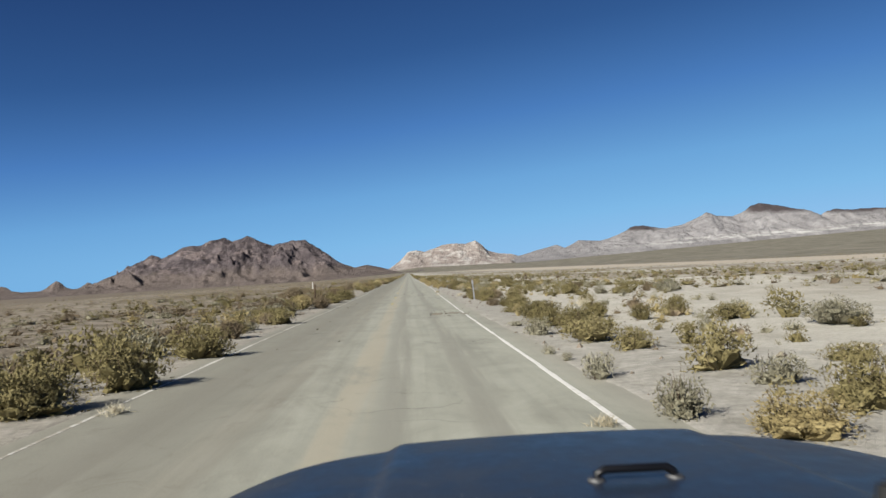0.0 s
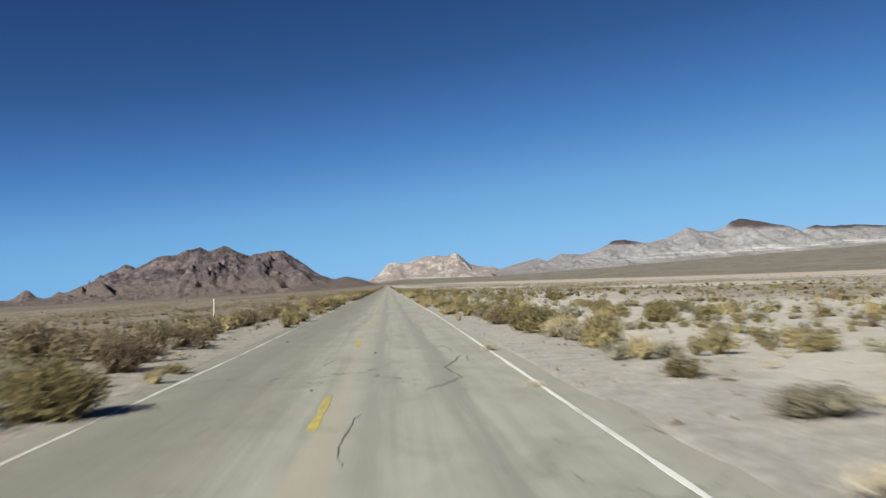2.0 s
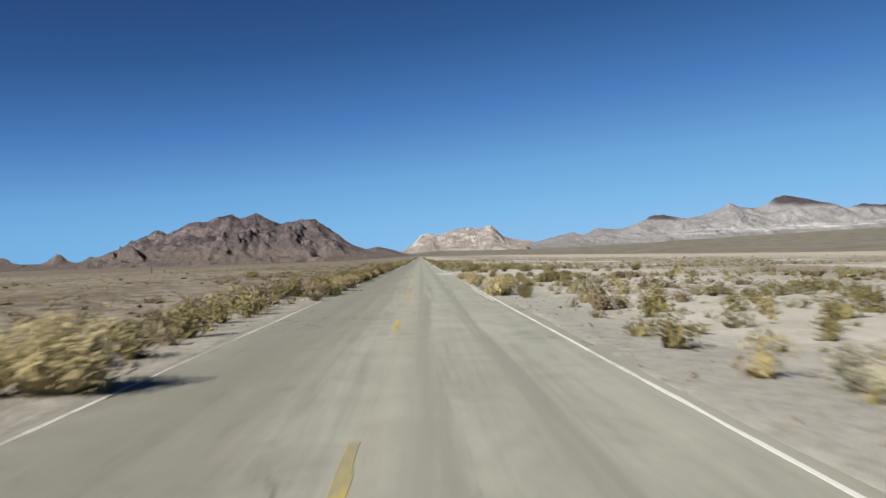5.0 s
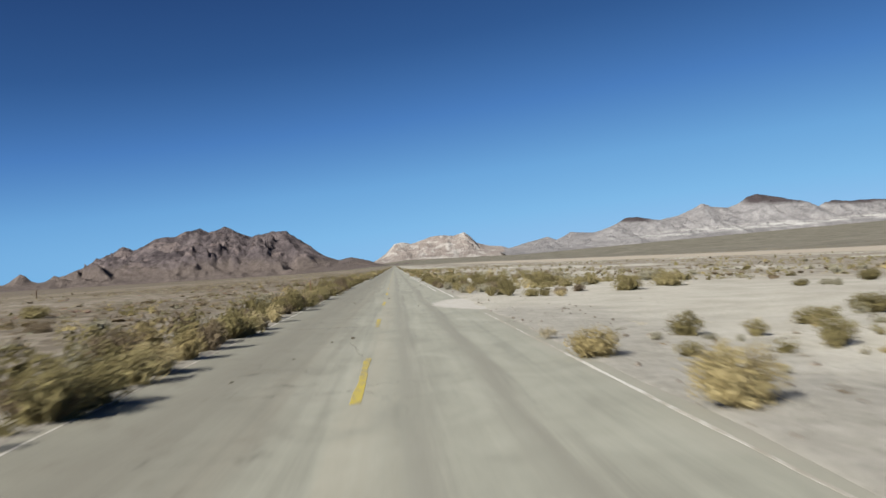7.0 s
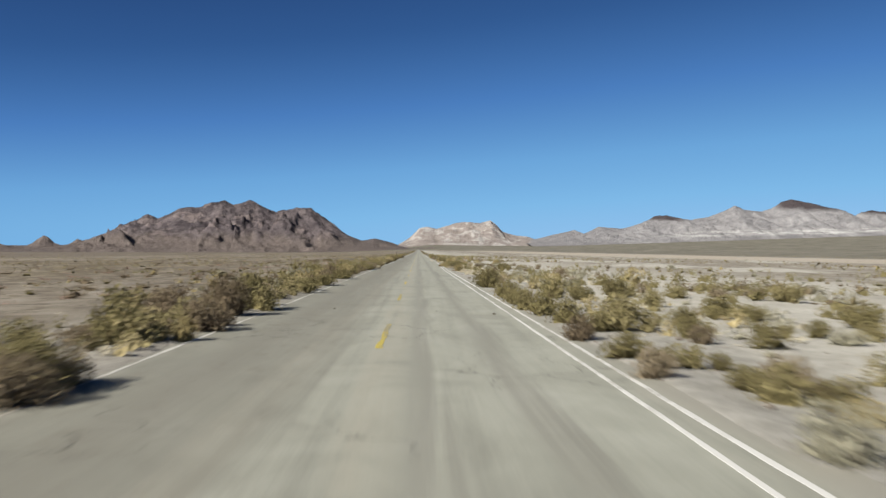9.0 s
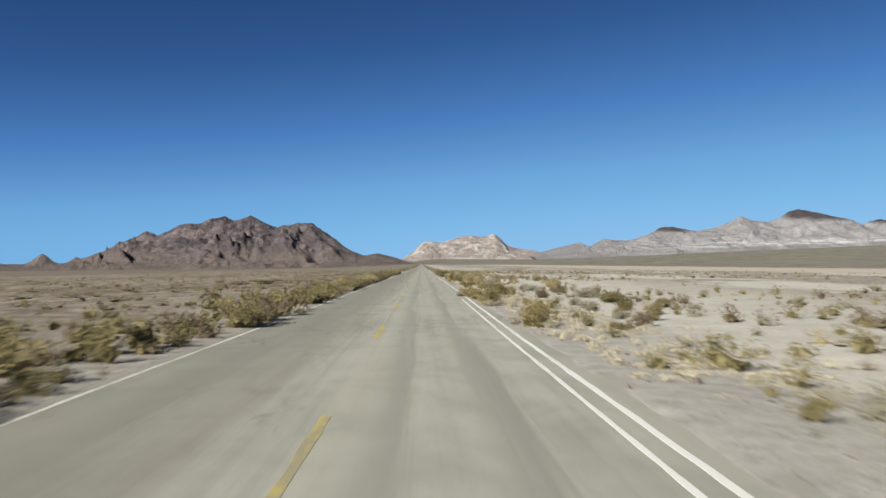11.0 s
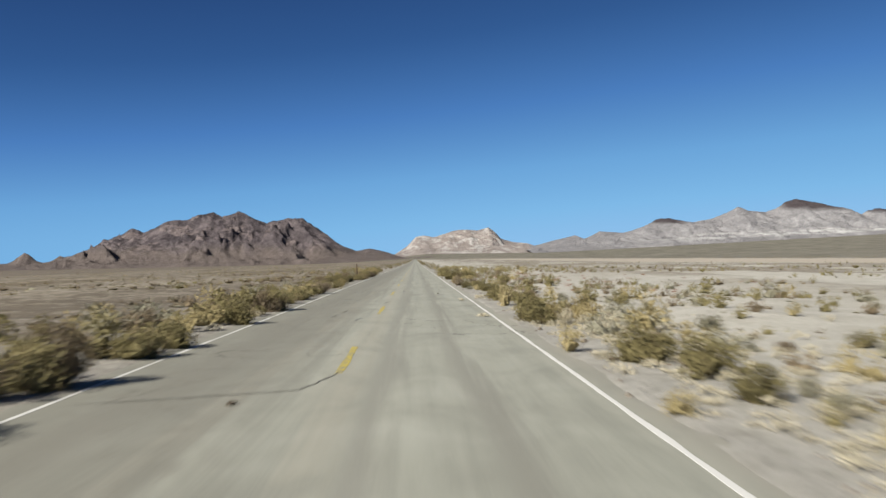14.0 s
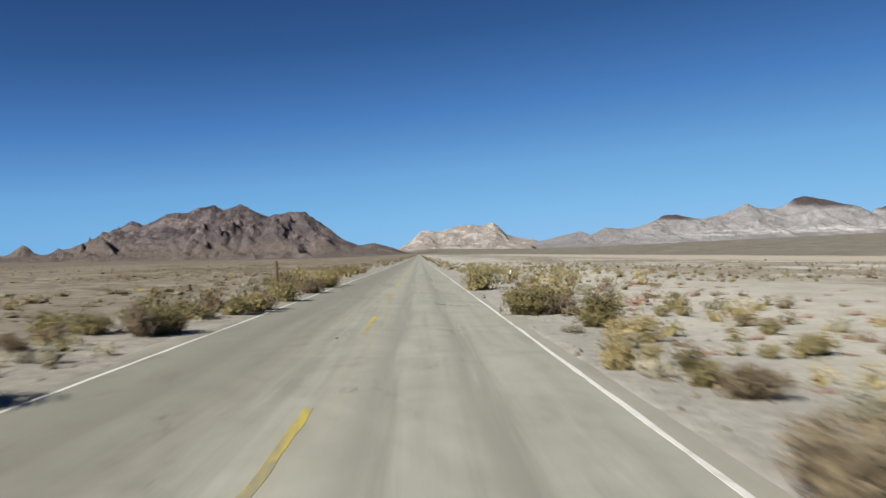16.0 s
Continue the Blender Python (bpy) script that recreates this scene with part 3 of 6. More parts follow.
make_mountain("dark_mountain", "dark brown craggy desert mountain with small outlying cones", DARK_ROCK,
              [(-1500, 0), (-1320, 3), (-1190, 6), (-1131, 22), (-1100, 40), (-1040, 59), (-1000, 84), (-963, 101), (-933, 118), (-899, 105), (-858, 121), (-818, 144), (-757, 144), (-727, 159),
               (-672, 172), (-646, 158), (-620, 166), (-591, 174), (-535, 150), (-495, 131), (-470, 142), (-454, 140), (-424, 147), (-373, 149), (-353, 132), (-293, 92), (-243, 55), (-192, 36),
               (-147, 45), (-91, 31), (-60, 20), (20, 0)],
              3135, 430, -1950, 60, 5.0, 12.0, 5, spur=0.3)
for hill, (hx, hz, hw) in enumerate(((-1253, 38, 72), (-1146, 29, 50), (-1455, 26, 90))):
    make_mountain("cone_hill", "small dark cone-shaped rocky hill on the plain", DARK_ROCK,
                  [(hx - hw, 0), (hx - hw * 0.55, hz * 0.32), (hx - hw * 0.3, hz * 0.68), (hx, hz), (hx + hw * 0.2, hz * 0.84), (hx + hw * 0.5, hz * 0.30), (hx + hw, 0)], 3080, hw * 1.4, hx - hw, hx + hw, 3.0, 5.0, 90 + hill, spur=0.3, block=40.0)
make_mountain("pale_mountain", "pale pinkish white rocky mountain at the road's end", PINK_ROCK,
              [(-220, 10), (-154, 22), (-124, 30), (-93, 47), (-45, 79), (3, 129), (26, 136), (51, 138), (98, 128), (145, 141), (193, 158), (234, 166), (272, 166), (335, 162), (392, 180), (423, 155), (460, 117), (522, 98), (585, 92), (632, 76), (760, 55)],
              4780, 420, -260, 800, 6.0, 4.5, 8, spur=0.3, block=150.0)
make_mountain("grey_range", "long pale grey desert range with dark volcanic caps", HAZED_GREY_ROCK,
              [(540, 62), (629, 80), (722, 105), (799, 122), (830, 130), (876, 110), (923, 131), (954, 151), (1000, 145), (1077, 141), (1139, 157), (1217, 187), (1265, 213), (1327, 219), (1373, 206), (1404, 199), (1450, 195), (1543, 210),
               (1606, 233), (1669, 266), (1685, 274), (1747, 252), (1840, 248), (1903, 270), (1942, 300), (1998, 316), (2060, 305), (2153, 278), (2246, 260), (2314, 228), (2340, 248), (2403, 261), (2481, 253), (2656, 258), (2902, 240), (3400, 230)],
              4640, 520, 540, 3400, 7.0, 8.0, 11, spur=0.5, block=170.0)


# ---- shrubs ----
def ball_tris(level):
    """The triangles of a unit ball, level 0 (20), 1 (80) or 2 (320)."""
    bm = bmesh.new()
    bmesh.ops.create_icosphere(bm, subdivisions=level + 1 if level < 2 else 3, radius=1)
    tris = np.array([[v.co[:] for v in f.verts] for f in bm.faces])
    bm.free()
    return tris


BALLS = {1: ball_tris(1), 2: ball_tris(2), 3: ball_tris(0)}


def shrub_tris(rng, blades, lobes, tall, length, width, upward, body=2, fill=1.0):
    """A shrub one metre across: rounded tufts of small leaves over a darker, smaller core, as loose triangles."""
    az = rng.rand(lobes) * 2 * np.pi
    out = np.sqrt(rng.rand(lobes)) * 0.36
    dome = np.sqrt(np.clip(1 - (out / 0.45) ** 2, 0.05, 1))
    up = (0.10 + 0.64 * rng.rand(lobes) ** 0.6) * tall * dome
    centre = np.stack([np.cos(az) * out, np.sin(az) * out, up], 1)
    size = rng.uniform(0.10, 0.19, lobes)
    k = rng.randint(0, lobes, blades)
    d = rng.normal(size=(blades, 3))
    d[:, 2] += 0.25
    d /= np.linalg.norm(d, axis=1)[:, None]
    p = centre[k] + d * (size[k] * rng.uniform(0.72, 1.0, blades) ** 0.7)[:, None]
    p[:, 2] = np.clip(p[:, 2], 0.012, None)
    # the leaves lie along the tuft's skin, tips outward and up
    lean = d * 0.45 + rng.normal(size=(blades, 3)) * 0.6 + np.array([0, 0, upward])
    lean /= np.linalg.norm(lean, axis=1)[:, None]
    side = np.cross(lean, d + rng.normal(size=(blades, 3)) * 0.45)
    side /= np.linalg.norm(side, axis=1)[:, None] + 1e-6
    ln = (length * rng.uniform(0.5, 1.5, blades))[:, None]
    wd = (width * rng.uniform(0.6, 1.4, blades))[:, None]
    leaves = np.stack([p - side * wd, p + side * wd, p + lean * ln], 1)
    if not body:
        return leaves
    # the core follows the lobes: the farthest of them that a ray from the root meets
    ball = BALLS[body]
    pts = ball.reshape(-1, 3)
    keys, back = np.unique(np.round(pts, 5), axis=0, return_inverse=True)
    way = keys * np.array([1, 1, 0.5]) + np.array([0, 0, 0.42])
    way /= np.linalg.norm(way, axis=1)[:, None]
    along = way @ centre.T
    inside = along ** 2 - (centre ** 2).sum(1) + (size * 0.62) ** 2
    reach = np.where(inside > 0, along + np.sqrt(np.clip(inside, 0, None)), 0.10).max(1)
    reach *= rng.uniform(0.62, 0.84, len(reach)) * fill
    shell = way * reach[:, None]
    shell[:, 2] -= 0.01
    return np.concatenate([leaves, shell[back.reshape(-1)].reshape(ball.shape)])


def stem_tris(rng, count, tall, thick=0.007):
    """Bare stems from the root outwards, three-sided and tapering."""
    out = []
    for _ in range(count):
        a, r = rng.uniform(0, 2 * np.pi), rng.uniform(0.12, 0.46)
        foot = np.array([rng.normal() * 0.04, rng.normal() * 0.04, -0.02])
        tip = np.array([np.cos(a) * r, np.sin(a) * r, tall * rng.uniform(0.55, 1.02) * math.sqrt(max(0.15, 1 - (r / 0.52) ** 2))])
        knee = foot * 0.5 + tip * 0.5 + np.array([np.cos(a), np.sin(a), -0.6]) * 0.06 + rng.normal(size=3) * 0.03
        axis = [foot, knee, tip]
        rings = []
        for q, w in zip(axis, (thick * 1.6, thick, thick * 0.35)):
            rings.append([q + w * np.array([math.cos(t), math.sin(t), 0]) for t in (0.3, 2.4, 4.5)])
        for i in range(2):
            for j in range(3):
                p0, p1, q0, q1 = rings[i][j], rings[i][(j + 1) % 3], rings[i + 1][j], rings[i + 1][(j + 1) % 3]
                out += [(p0, p1, q1), (p0, q1, q0)]
    return np.array(out)


# kind: name, label, leaf material, height of a one-metre shrub, blade length and width, upward lean, lobes, stems
KINDS = {
    "o": ("creosote_bush", "olive green creosote bush with small leaves on sandy ground", OLIVE_LEAF, 0.70, 0.048, 0.0095, 0.45, 40, 14),
    "g": ("rabbitbrush", "rounded golden yellow rabbitbrush gone to seed on sand", GOLD_LEAF, 0.74, 0.042, 0.0090, 0.55, 54, 10),
    "s": ("saltbush", "low grey-green saltbush with fine twigs on sandy ground", GREY_LEAF, 0.58, 0.042, 0.0092, 0.3, 36, 14),
    "b": ("dead_shrub", "dry brown twiggy shrub beside the desert road", BROWN_TWIG, 0.60, 0.070, 0.0070, 0.5, 34, 24),
    "r": ("buckwheat", "low rust-red dry buckwheat on pale sand", RUST_LEAF, 0.40, 0.060, 0.0080, 0.4, 22, 8),
    "y": ("grass_tuft", "straw-yellow dry grass tuft on the road's sandy verge", STRAW, 0.62, 0.19, 0.0085, 1.1, 9, 0),
}
shrub_parts = {}
for key, (name, label, leaf, tall, length, width, upward, lobes, stems) in KINDS.items():
    shrub_parts[key] = []
    for v in range(7):
        rng = np.random.RandomState(ord(key) * 10 + v)
        # three large, two middling and two small ones of each kind: their leaves are of one size
        blades, grow, lob, body = ((2700, 1.02, lobes, 2), (1150, 1.35, lobes * 4 // 5, 2), (700, 1.6, max(8, lobes * 2 // 3), 1))[0 if v < 3 else 1 if v < 5 else 2]
        tris = shrub_tris(rng, blades if key != "y" else blades // 3, lob, tall * rng.uniform(0.88, 1.12), length * grow, width * grow, upward, 0 if key == "y" else body)
        foliage = soup_mesh("foliage", tris, [leaf])
        twigs = soup_mesh("stems", stem_tris(rng, stems, tall), [BARK]) if stems else None
        shrub_parts[key].append((foliage, twigs, tris))

plant_rng = np.random.RandomState(77)
planted = []
firsts = {}


def plant(key, x, y, wide, tall=1.0):
    """One shrub of that kind, wide metres across."""
    v = plant_rng.randint(0, 3) if wide > 0.8 else plant_rng.randint(3, 5) if wide > 0.5 else plant_rng.randint(5, 7)
    m = Matrix.LocRotScale((x, y, float(ground_height(x, y)) - 0.02), Euler((0, 0, plant_rng.uniform(0, 6.28))), None)
    planted.append((x, y, wide / 2))
    if (key, v) not in firsts:
        name, label = KINDS[key][:2]
        root = new(name)
        foliage, twigs, _ = shrub_parts[key][v]
        hold("foliage", foliage, root)
        if twigs:
            tagged(hold("branchwork", twigs, root), "bare grey-brown stems", kind="stuff")
        tagged(root, label, "shrub" if key != "y" else "grass", group={"o": "creosote bushes", "g": "rabbitbrushes", "s": "saltbushes", "b": "dead shrubs", "y": "grass tufts"}[key])
        firsts[key, v] = root
        made = root
        made.matrix_basis = m
    else:
        made = copy_thing(firsts[key, v], m)
    full = 1.12 if key == "o" else 1.03
    made.scale = (wide * 1.15 * full, wide * 1.15 * full * plant_rng.uniform(0.85, 1.15), wide * 1.12 * full * tall * plant_rng.uniform(0.92, 1.08))


def plant_row(rows):
    for key, x, y, wide, tall in rows:
        plant(key, x, y, wide, tall)


plant_row([("g", 4.0, 6.8, 0.89, 0.6), ("o", 4.9, 7.5, 0.65, 1.2), ("y", 2.6, 7.7, 0.26, 0.8), ("s", 3.4, 7.9, 0.53, 1.6), ("s", 5.0, 9.4, 0.59, 1.1), ("y", -2.6, 10.0, 0.32, 0.8), ("o", -3.7, 10.3, 1.12, 0.8), ("o", 4.8, 10.7, 0.80, 1.0), ("s", 3.3, 10.9, 0.47, 1.4), ("o", 6.6, 10.9, 0.68, 0.6), ("o", -3.3, 12.4, 1.17, 1.0), ("s", 3.3, 13.2, 0.20, 1.3), ("o", 4.6, 14.0, 0.72, 0.8), ("s", 3.2, 14.4, 0.26, 1.4)])
plant_row([("o", 4.3, 15.9, 0.98, 0.8), ("b", -5.5, 16.2, 0.67, 0.9), ("o", 9.7, 16.3, 0.45, 0.7), ("y", 6.5, 17.0, 0.42, 0.8), ("o", -3.3, 17.0, 1.16, 0.9), ("s", 9.7, 17.2, 1.29, 0.7), ("s", 7.1, 17.7, 0.37, 1.5), ("o", 4.7, 18.3, 0.72, 0.8), ("s", 3.7, 18.6, 0.64, 1.3), ("o", 4.5, 18.9, 0.78, 0.9), ("o", 5.0, 20.6, 1.10, 0.6), ("o", 8.8, 20.7, 0.72, 0.6), ("o", 4.4, 21.1, 0.71, 0.9), ("b", -5.3, 21.5, 0.89, 0.8)])
plant_row([("s", 3.6, 21.7, 0.44, 0.6), ("s", 10.8, 21.8, 0.61, 1.1), ("b", -3.8, 22.2, 0.83, 1.0), ("o", 4.5, 23.1, 0.82, 0.9), ("o", 7.5, 24.0, 0.71, 0.8), ("o", -4.0, 24.4, 0.55, 0.9), ("o", 8.8, 25.1, 0.91, 0.8), ("o", 4.8, 25.5, 1.17, 0.8), ("s", -4.0, 25.9, 0.56, 1.1), ("o", 6.8, 26.3, 0.63, 0.9), ("s", 4.5, 26.4, 0.42, 1.4), ("g", 4.3, 26.7, 0.42, 1.3), ("o", -3.4, 28.4, 0.80, 0.9), ("b", -3.9, 28.9, 0.57, 1.3)])
plant_row([("o", 7.2, 29.1, 0.81, 0.7), ("o", 4.4, 29.5, 0.56, 0.6), ("o", 5.6, 30.7, 0.73, 0.8), ("o", -4.5, 32.0, 1.06, 0.7), ("y", 7.5, 32.1, 0.58, 0.8), ("s", 8.4, 32.1, 0.22, 1.5), ("s", -4.0, 32.3, 0.45, 1.4), ("o", 5.9, 32.7, 0.43, 1.0), ("o", 5.2, 33.0, 0.88, 0.8), ("o", 7.9, 33.2, 0.64, 1.2), ("o", 5.0, 34.2, 0.57, 1.0), ("o", 4.8, 34.6, 0.51, 1.1), ("b", 4.4, 35.5, 0.55, 1.2), ("b", -4.7, 35.5, 1.16, 0.9)])
plant_row([("b", -4.2, 36.0, 0.66, 1.4), ("o", 5.5, 37.9, 0.58, 1.6), ("s", 12.9, 38.6, 0.61, 1.3), ("o", -4.7, 39.4, 0.94, 0.7), ("o", 5.9, 40.1, 0.74, 1.0), ("o", 4.6, 40.4, 0.96, 0.8), ("o", 11.1, 40.8, 0.83, 0.7), ("g", -4.3, 41.2, 0.91, 1.1), ("b", -3.4, 41.4, 1.05, 0.8), ("s", 13.6, 41.5, 1.17, 1.0), ("s", 10.5, 42.4, 0.85, 0.9), ("o", 9.0, 42.7, 0.85, 1.0), ("b", 5.3, 42.9, 0.67, 1.4), ("o", 4.6, 43.2, 0.69, 0.7)])
plant_row([("b", -3.7, 43.9, 0.79, 1.4), ("o", 4.2, 44.0, 0.58, 1.2), ("s", 5.7, 45.5, 0.58, 0.8), ("b", 5.7, 47.0, 0.40, 1.4), ("o", 9.9, 47.3, 1.06, 0.8), ("b", 4.0, 47.5, 0.25, 1.2), ("o", 4.5, 48.0, 0.90, 0.7), ("o", -4.3, 48.3, 1.02, 0.6), ("o", 5.2, 49.3, 0.66, 1.2), ("b", -5.1, 49.4, 0.98, 0.9), ("o", -3.4, 49.6, 1.24, 0.6), ("y", 3.9, 49.8, 0.45, 0.8), ("b", 9.3, 52.5, 0.40, 0.6), ("s", 5.0, 52.7, 0.88, 0.7)])
plant_row([("b", 11.4, 52.8, 0.67, 1.2), ("b", -5.2, 53.3, 1.36, 0.7), ("o", -3.4, 55.2, 0.94, 1.0), ("o", -3.2, 55.4, 0.95, 1.0), ("o", -5.1, 55.7, 0.92, 1.2), ("o", 4.9, 56.2, 0.56, 0.7), ("o", 11.8, 56.3, 0.73, 0.6), ("o", 9.2, 56.3, 0.82, 0.8), ("y", 2.8, 56.3, 0.29, 0.7), ("s", -5.0, 57.8, 0.84, 1.1), ("g", -3.1, 59.0, 0.40, 0.9), ("o", 6.2, 59.2, 0.37, 1.3), ("y", 5.6, 59.3, 0.43, 0.7), ("g", 5.1, 59.4, 0.47, 1.1)])
plant_row([("o", 8.6, 59.6, 0.76, 0.8), ("o", -3.1, 60.6, 0.48, 0.6), ("s", -3.4, 60.7, 0.29, 0.9), ("s", 5.0, 60.8, 0.33, 1.3), ("b", -4.3, 61.4, 1.01, 1.0), ("y", 6.3, 63.0, 0.58, 0.8), ("y", 3.0, 63.0, 0.37, 0.8), ("s", 7.8, 63.2, 0.20, 1.3), ("b", 5.5, 63.8, 0.63, 1.5), ("b", 5.2, 64.9, 0.36, 0.9), ("y", 5.0, 65.3, 0.80, 0.8), ("g", 5.1, 65.5, 0.95, 0.75), ("b", -6.3, 65.3, 1.70, 0.7), ("b", -5.2, 65.4, 1.23, 0.6), ("b", -7.9, 66.1, 1.61, 0.9)])
plant_row([("s", -4.7, 66.7, 0.39, 1.4), ("o", 4.9, 67.3, 0.87, 0.7), ("s", 7.4, 67.5, 0.49, 1.0), ("b", -5.0, 67.7, 1.52, 0.6), ("s", 6.9, 68.3, 0.69, 1.0), ("o", 4.7, 69.0, 0.91, 0.9), ("o", 7.4, 70.4, 0.61, 0.9), ("b", -5.2, 70.5, 1.11, 0.7), ("o", -4.6, 70.7, 0.52, 1.1), ("s", 12.5, 70.8, 0.75, 0.7), ("o", 11.0, 71.4, 0.93, 0.8), ("s", 10.9, 74.1, 0.52, 1.2), ("b", 4.8, 74.6, 0.90, 0.9), ("b", -5.8, 75.3, 1.47, 0.7)])
plant_row([("y", 4.8, 75.8, 0.42, 0.6), ("b", 5.3, 78.2, 0.39, 1.0), ("o", 4.7, 78.2, 0.41, 0.9), ("o", -3.2, 78.4, 0.67, 1.0), ("g", 3.6, 78.5, 0.32, 1.4), ("s", -4.4, 78.8, 0.41, 0.9), ("b", 5.7, 79.7, 0.79, 1.3), ("o", 6.6, 80.0, 0.90, 0.9), ("s", 4.8, 80.6, 0.57, 1.4), ("s", 8.5, 80.7, 0.70, 1.1), ("g", -3.1, 80.7, 0.54, 0.9), ("s", 5.3, 80.8, 0.67, 1.3), ("b", -5.3, 81.1, 1.07, 1.1), ("s", 4.7, 81.6, 0.31, 1.5)])
plant_row([("o", 5.3, 74.0, 1.25, 0.75), ("o", 5.6, 76.3, 1.2, 0.7), ("o", 5.5, 79.0, 1.15, 0.7), ("g", 4.9, 77.3, 0.85, 0.7), ("g", 4.9, 83.8, 0.8, 0.8), ("o", 5.3, 86.0, 1.1, 0.8), ("o", 9.4, 76.4, 1.1, 0.7), ("o", 11.8, 78.4, 1.2, 0.6), ("o", 9.6, 71.6, 1.2, 0.7), ("s", 7.3, 76.3, 0.9, 0.8), ("g", 8.3, 73.2, 0.8, 0.8), ("o", 10.6, 83.5, 1.15, 0.65), ("o", 13.6, 81.0, 1.1, 0.65), ("s", 8.2, 85.2, 0.95, 0.7)])
plant_row([("o", 6.1, 82.3, 0.45, 1.0), ("g", 4.4, 82.5, 0.61, 1.2), ("o", -3.4, 84.1, 1.04, 0.7), ("g", 3.7, 85.7, 0.89, 0.9), ("b", 4.8, 85.7, 0.48, 0.9), ("b", -6.0, 86.7, 0.82, 1.1), ("y", 5.0, 86.9, 0.58, 0.8), ("s", -3.3, 87.7, 0.20, 1.6), ("o", 4.8, 88.1, 0.63, 1.1), ("o", 12.3, 89.2, 0.65, 1.0), ("o", 7.5, 89.7, 0.94, 0.6), ("o", 11.4, 90.4, 0.97, 0.7), ("g", 4.6, 90.6, 0.84, 1.2), ("b", -5.5, 91.2, 0.72, 1.2)])
plant_row([("y", -2.9, 91.5, 0.26, 0.8), ("o", 4.8, 92.6, 0.73, 0.8), ("b", -5.7, 93.0, 1.02, 1.0), ("g", -3.2, 93.3, 0.73, 1.0), ("o", -4.7, 94.2, 0.63, 0.9), ("o", 8.5, 94.4, 0.68, 0.9), ("o", 4.7, 94.5, 0.64, 0.8), ("s", -3.1, 96.1, 0.40, 0.9), ("b", -5.7, 96.3, 0.48, 1.3), ("s", -3.8, 96.3, 0.31, 1.3), ("o", 4.4, 96.9, 1.08, 0.6), ("s", -5.1, 97.1, 0.67, 1.2), ("o", 8.9, 97.5, 0.46, 1.0), ("g", -3.2, 97.9, 0.55, 0.8)])
plant_row([("s", 8.3, 98.5, 0.29, 1.5), ("g", 4.1, 99.0, 1.04, 0.9), ("g", 3.4, 100.5, 0.62, 0.8), ("o", -3.6, 101.7, 0.56, 0.6), ("s", -3.2, 101.9, 0.56, 1.0), ("g", -4.7, 101.9, 0.70, 0.8), ("b", 9.2, 102.2, 0.44, 1.0), ("o", 4.2, 102.6, 0.45, 1.0), ("g", -4.0, 103.8, 1.49, 0.9), ("o", 8.7, 103.9, 0.54, 0.8), ("g", 3.4, 104.0, 0.83, 1.0), ("o", -3.3, 104.6, 1.07, 0.8), ("o", 13.7, 109.3, 1.69, 0.6), ("s", 10.6, 109.8, 1.68, 0.6)])
plant_row([("s", 7.5, 109.9, 0.84, 1.5), ("s", 4.9, 110.2, 0.81, 1.5), ("o", -3.4, 111.5, 1.24, 0.9), ("g", 3.4, 115.1, 0.95, 1.0), ("o", 12.0, 116.9, 1.43, 0.6), ("o", 10.4, 117.1, 1.44, 0.6), ("o", 5.0, 117.3, 0.92, 1.1), ("g", -3.5, 121.2, 1.34, 1.0), ("o", 4.2, 141.1, 0.52, 1.1), ("b", -3.2, 141.7, 0.50, 1.0), ("s", 4.3, 142.3, 0.20, 1.5), ("g", -3.3, 143.1, 0.44, 1.1), ("g", 3.5, 143.2, 1.23, 1.0), ("o", 4.5, 143.6, 0.56, 1.0)])
plant_row([("o", 4.4, 144.2, 0.26, 1.1), ("b", 6.5, 144.7, 0.47, 1.1), ("o", -4.4, 144.9, 0.83, 0.8), ("b", -3.6, 144.9, 0.98, 0.9), ("g", 3.3, 145.7, 0.49, 1.3), ("s", 5.8, 145.8, 0.27, 1.5), ("o", -3.3, 146.1, 0.64, 1.2), ("o", -3.2, 146.9, 0.81, 0.9), ("g", 3.8, 147.5, 0.57, 1.6), ("b", -3.1, 147.8, 0.58, 1.3), ("b", 6.9, 148.2, 0.62, 0.7), ("o", 4.5, 149.2, 0.85, 0.8), ("s", 3.3, 149.2, 0.30, 1.6), ("o", -5.6, 149.7, 0.87, 0.6)])
plant_row([("o", 5.5, 150.3, 0.57, 0.8), ("g", -3.2, 150.6, 0.92, 1.1), ("s", -3.1, 151.0, 0.48, 1.3), ("o", -4.5, 152.5, 0.65, 1.2), ("o", 4.7, 152.7, 0.37, 1.3), ("s", 9.2, 153.0, 1.06, 0.6), ("s", 3.4, 153.1, 0.45, 1.1), ("s", 8.5, 153.5, 0.68, 0.8), ("b", -3.2, 154.2, 0.94, 0.9), ("o", 4.9, 154.3, 0.81, 0.8), ("g", -3.4, 154.3, 0.95, 0.9), ("g", 3.5, 155.5, 0.65, 1.1), ("g", -3.3, 157.2, 1.16, 0.8), ("o", 7.4, 157.5, 0.82, 0.8)])
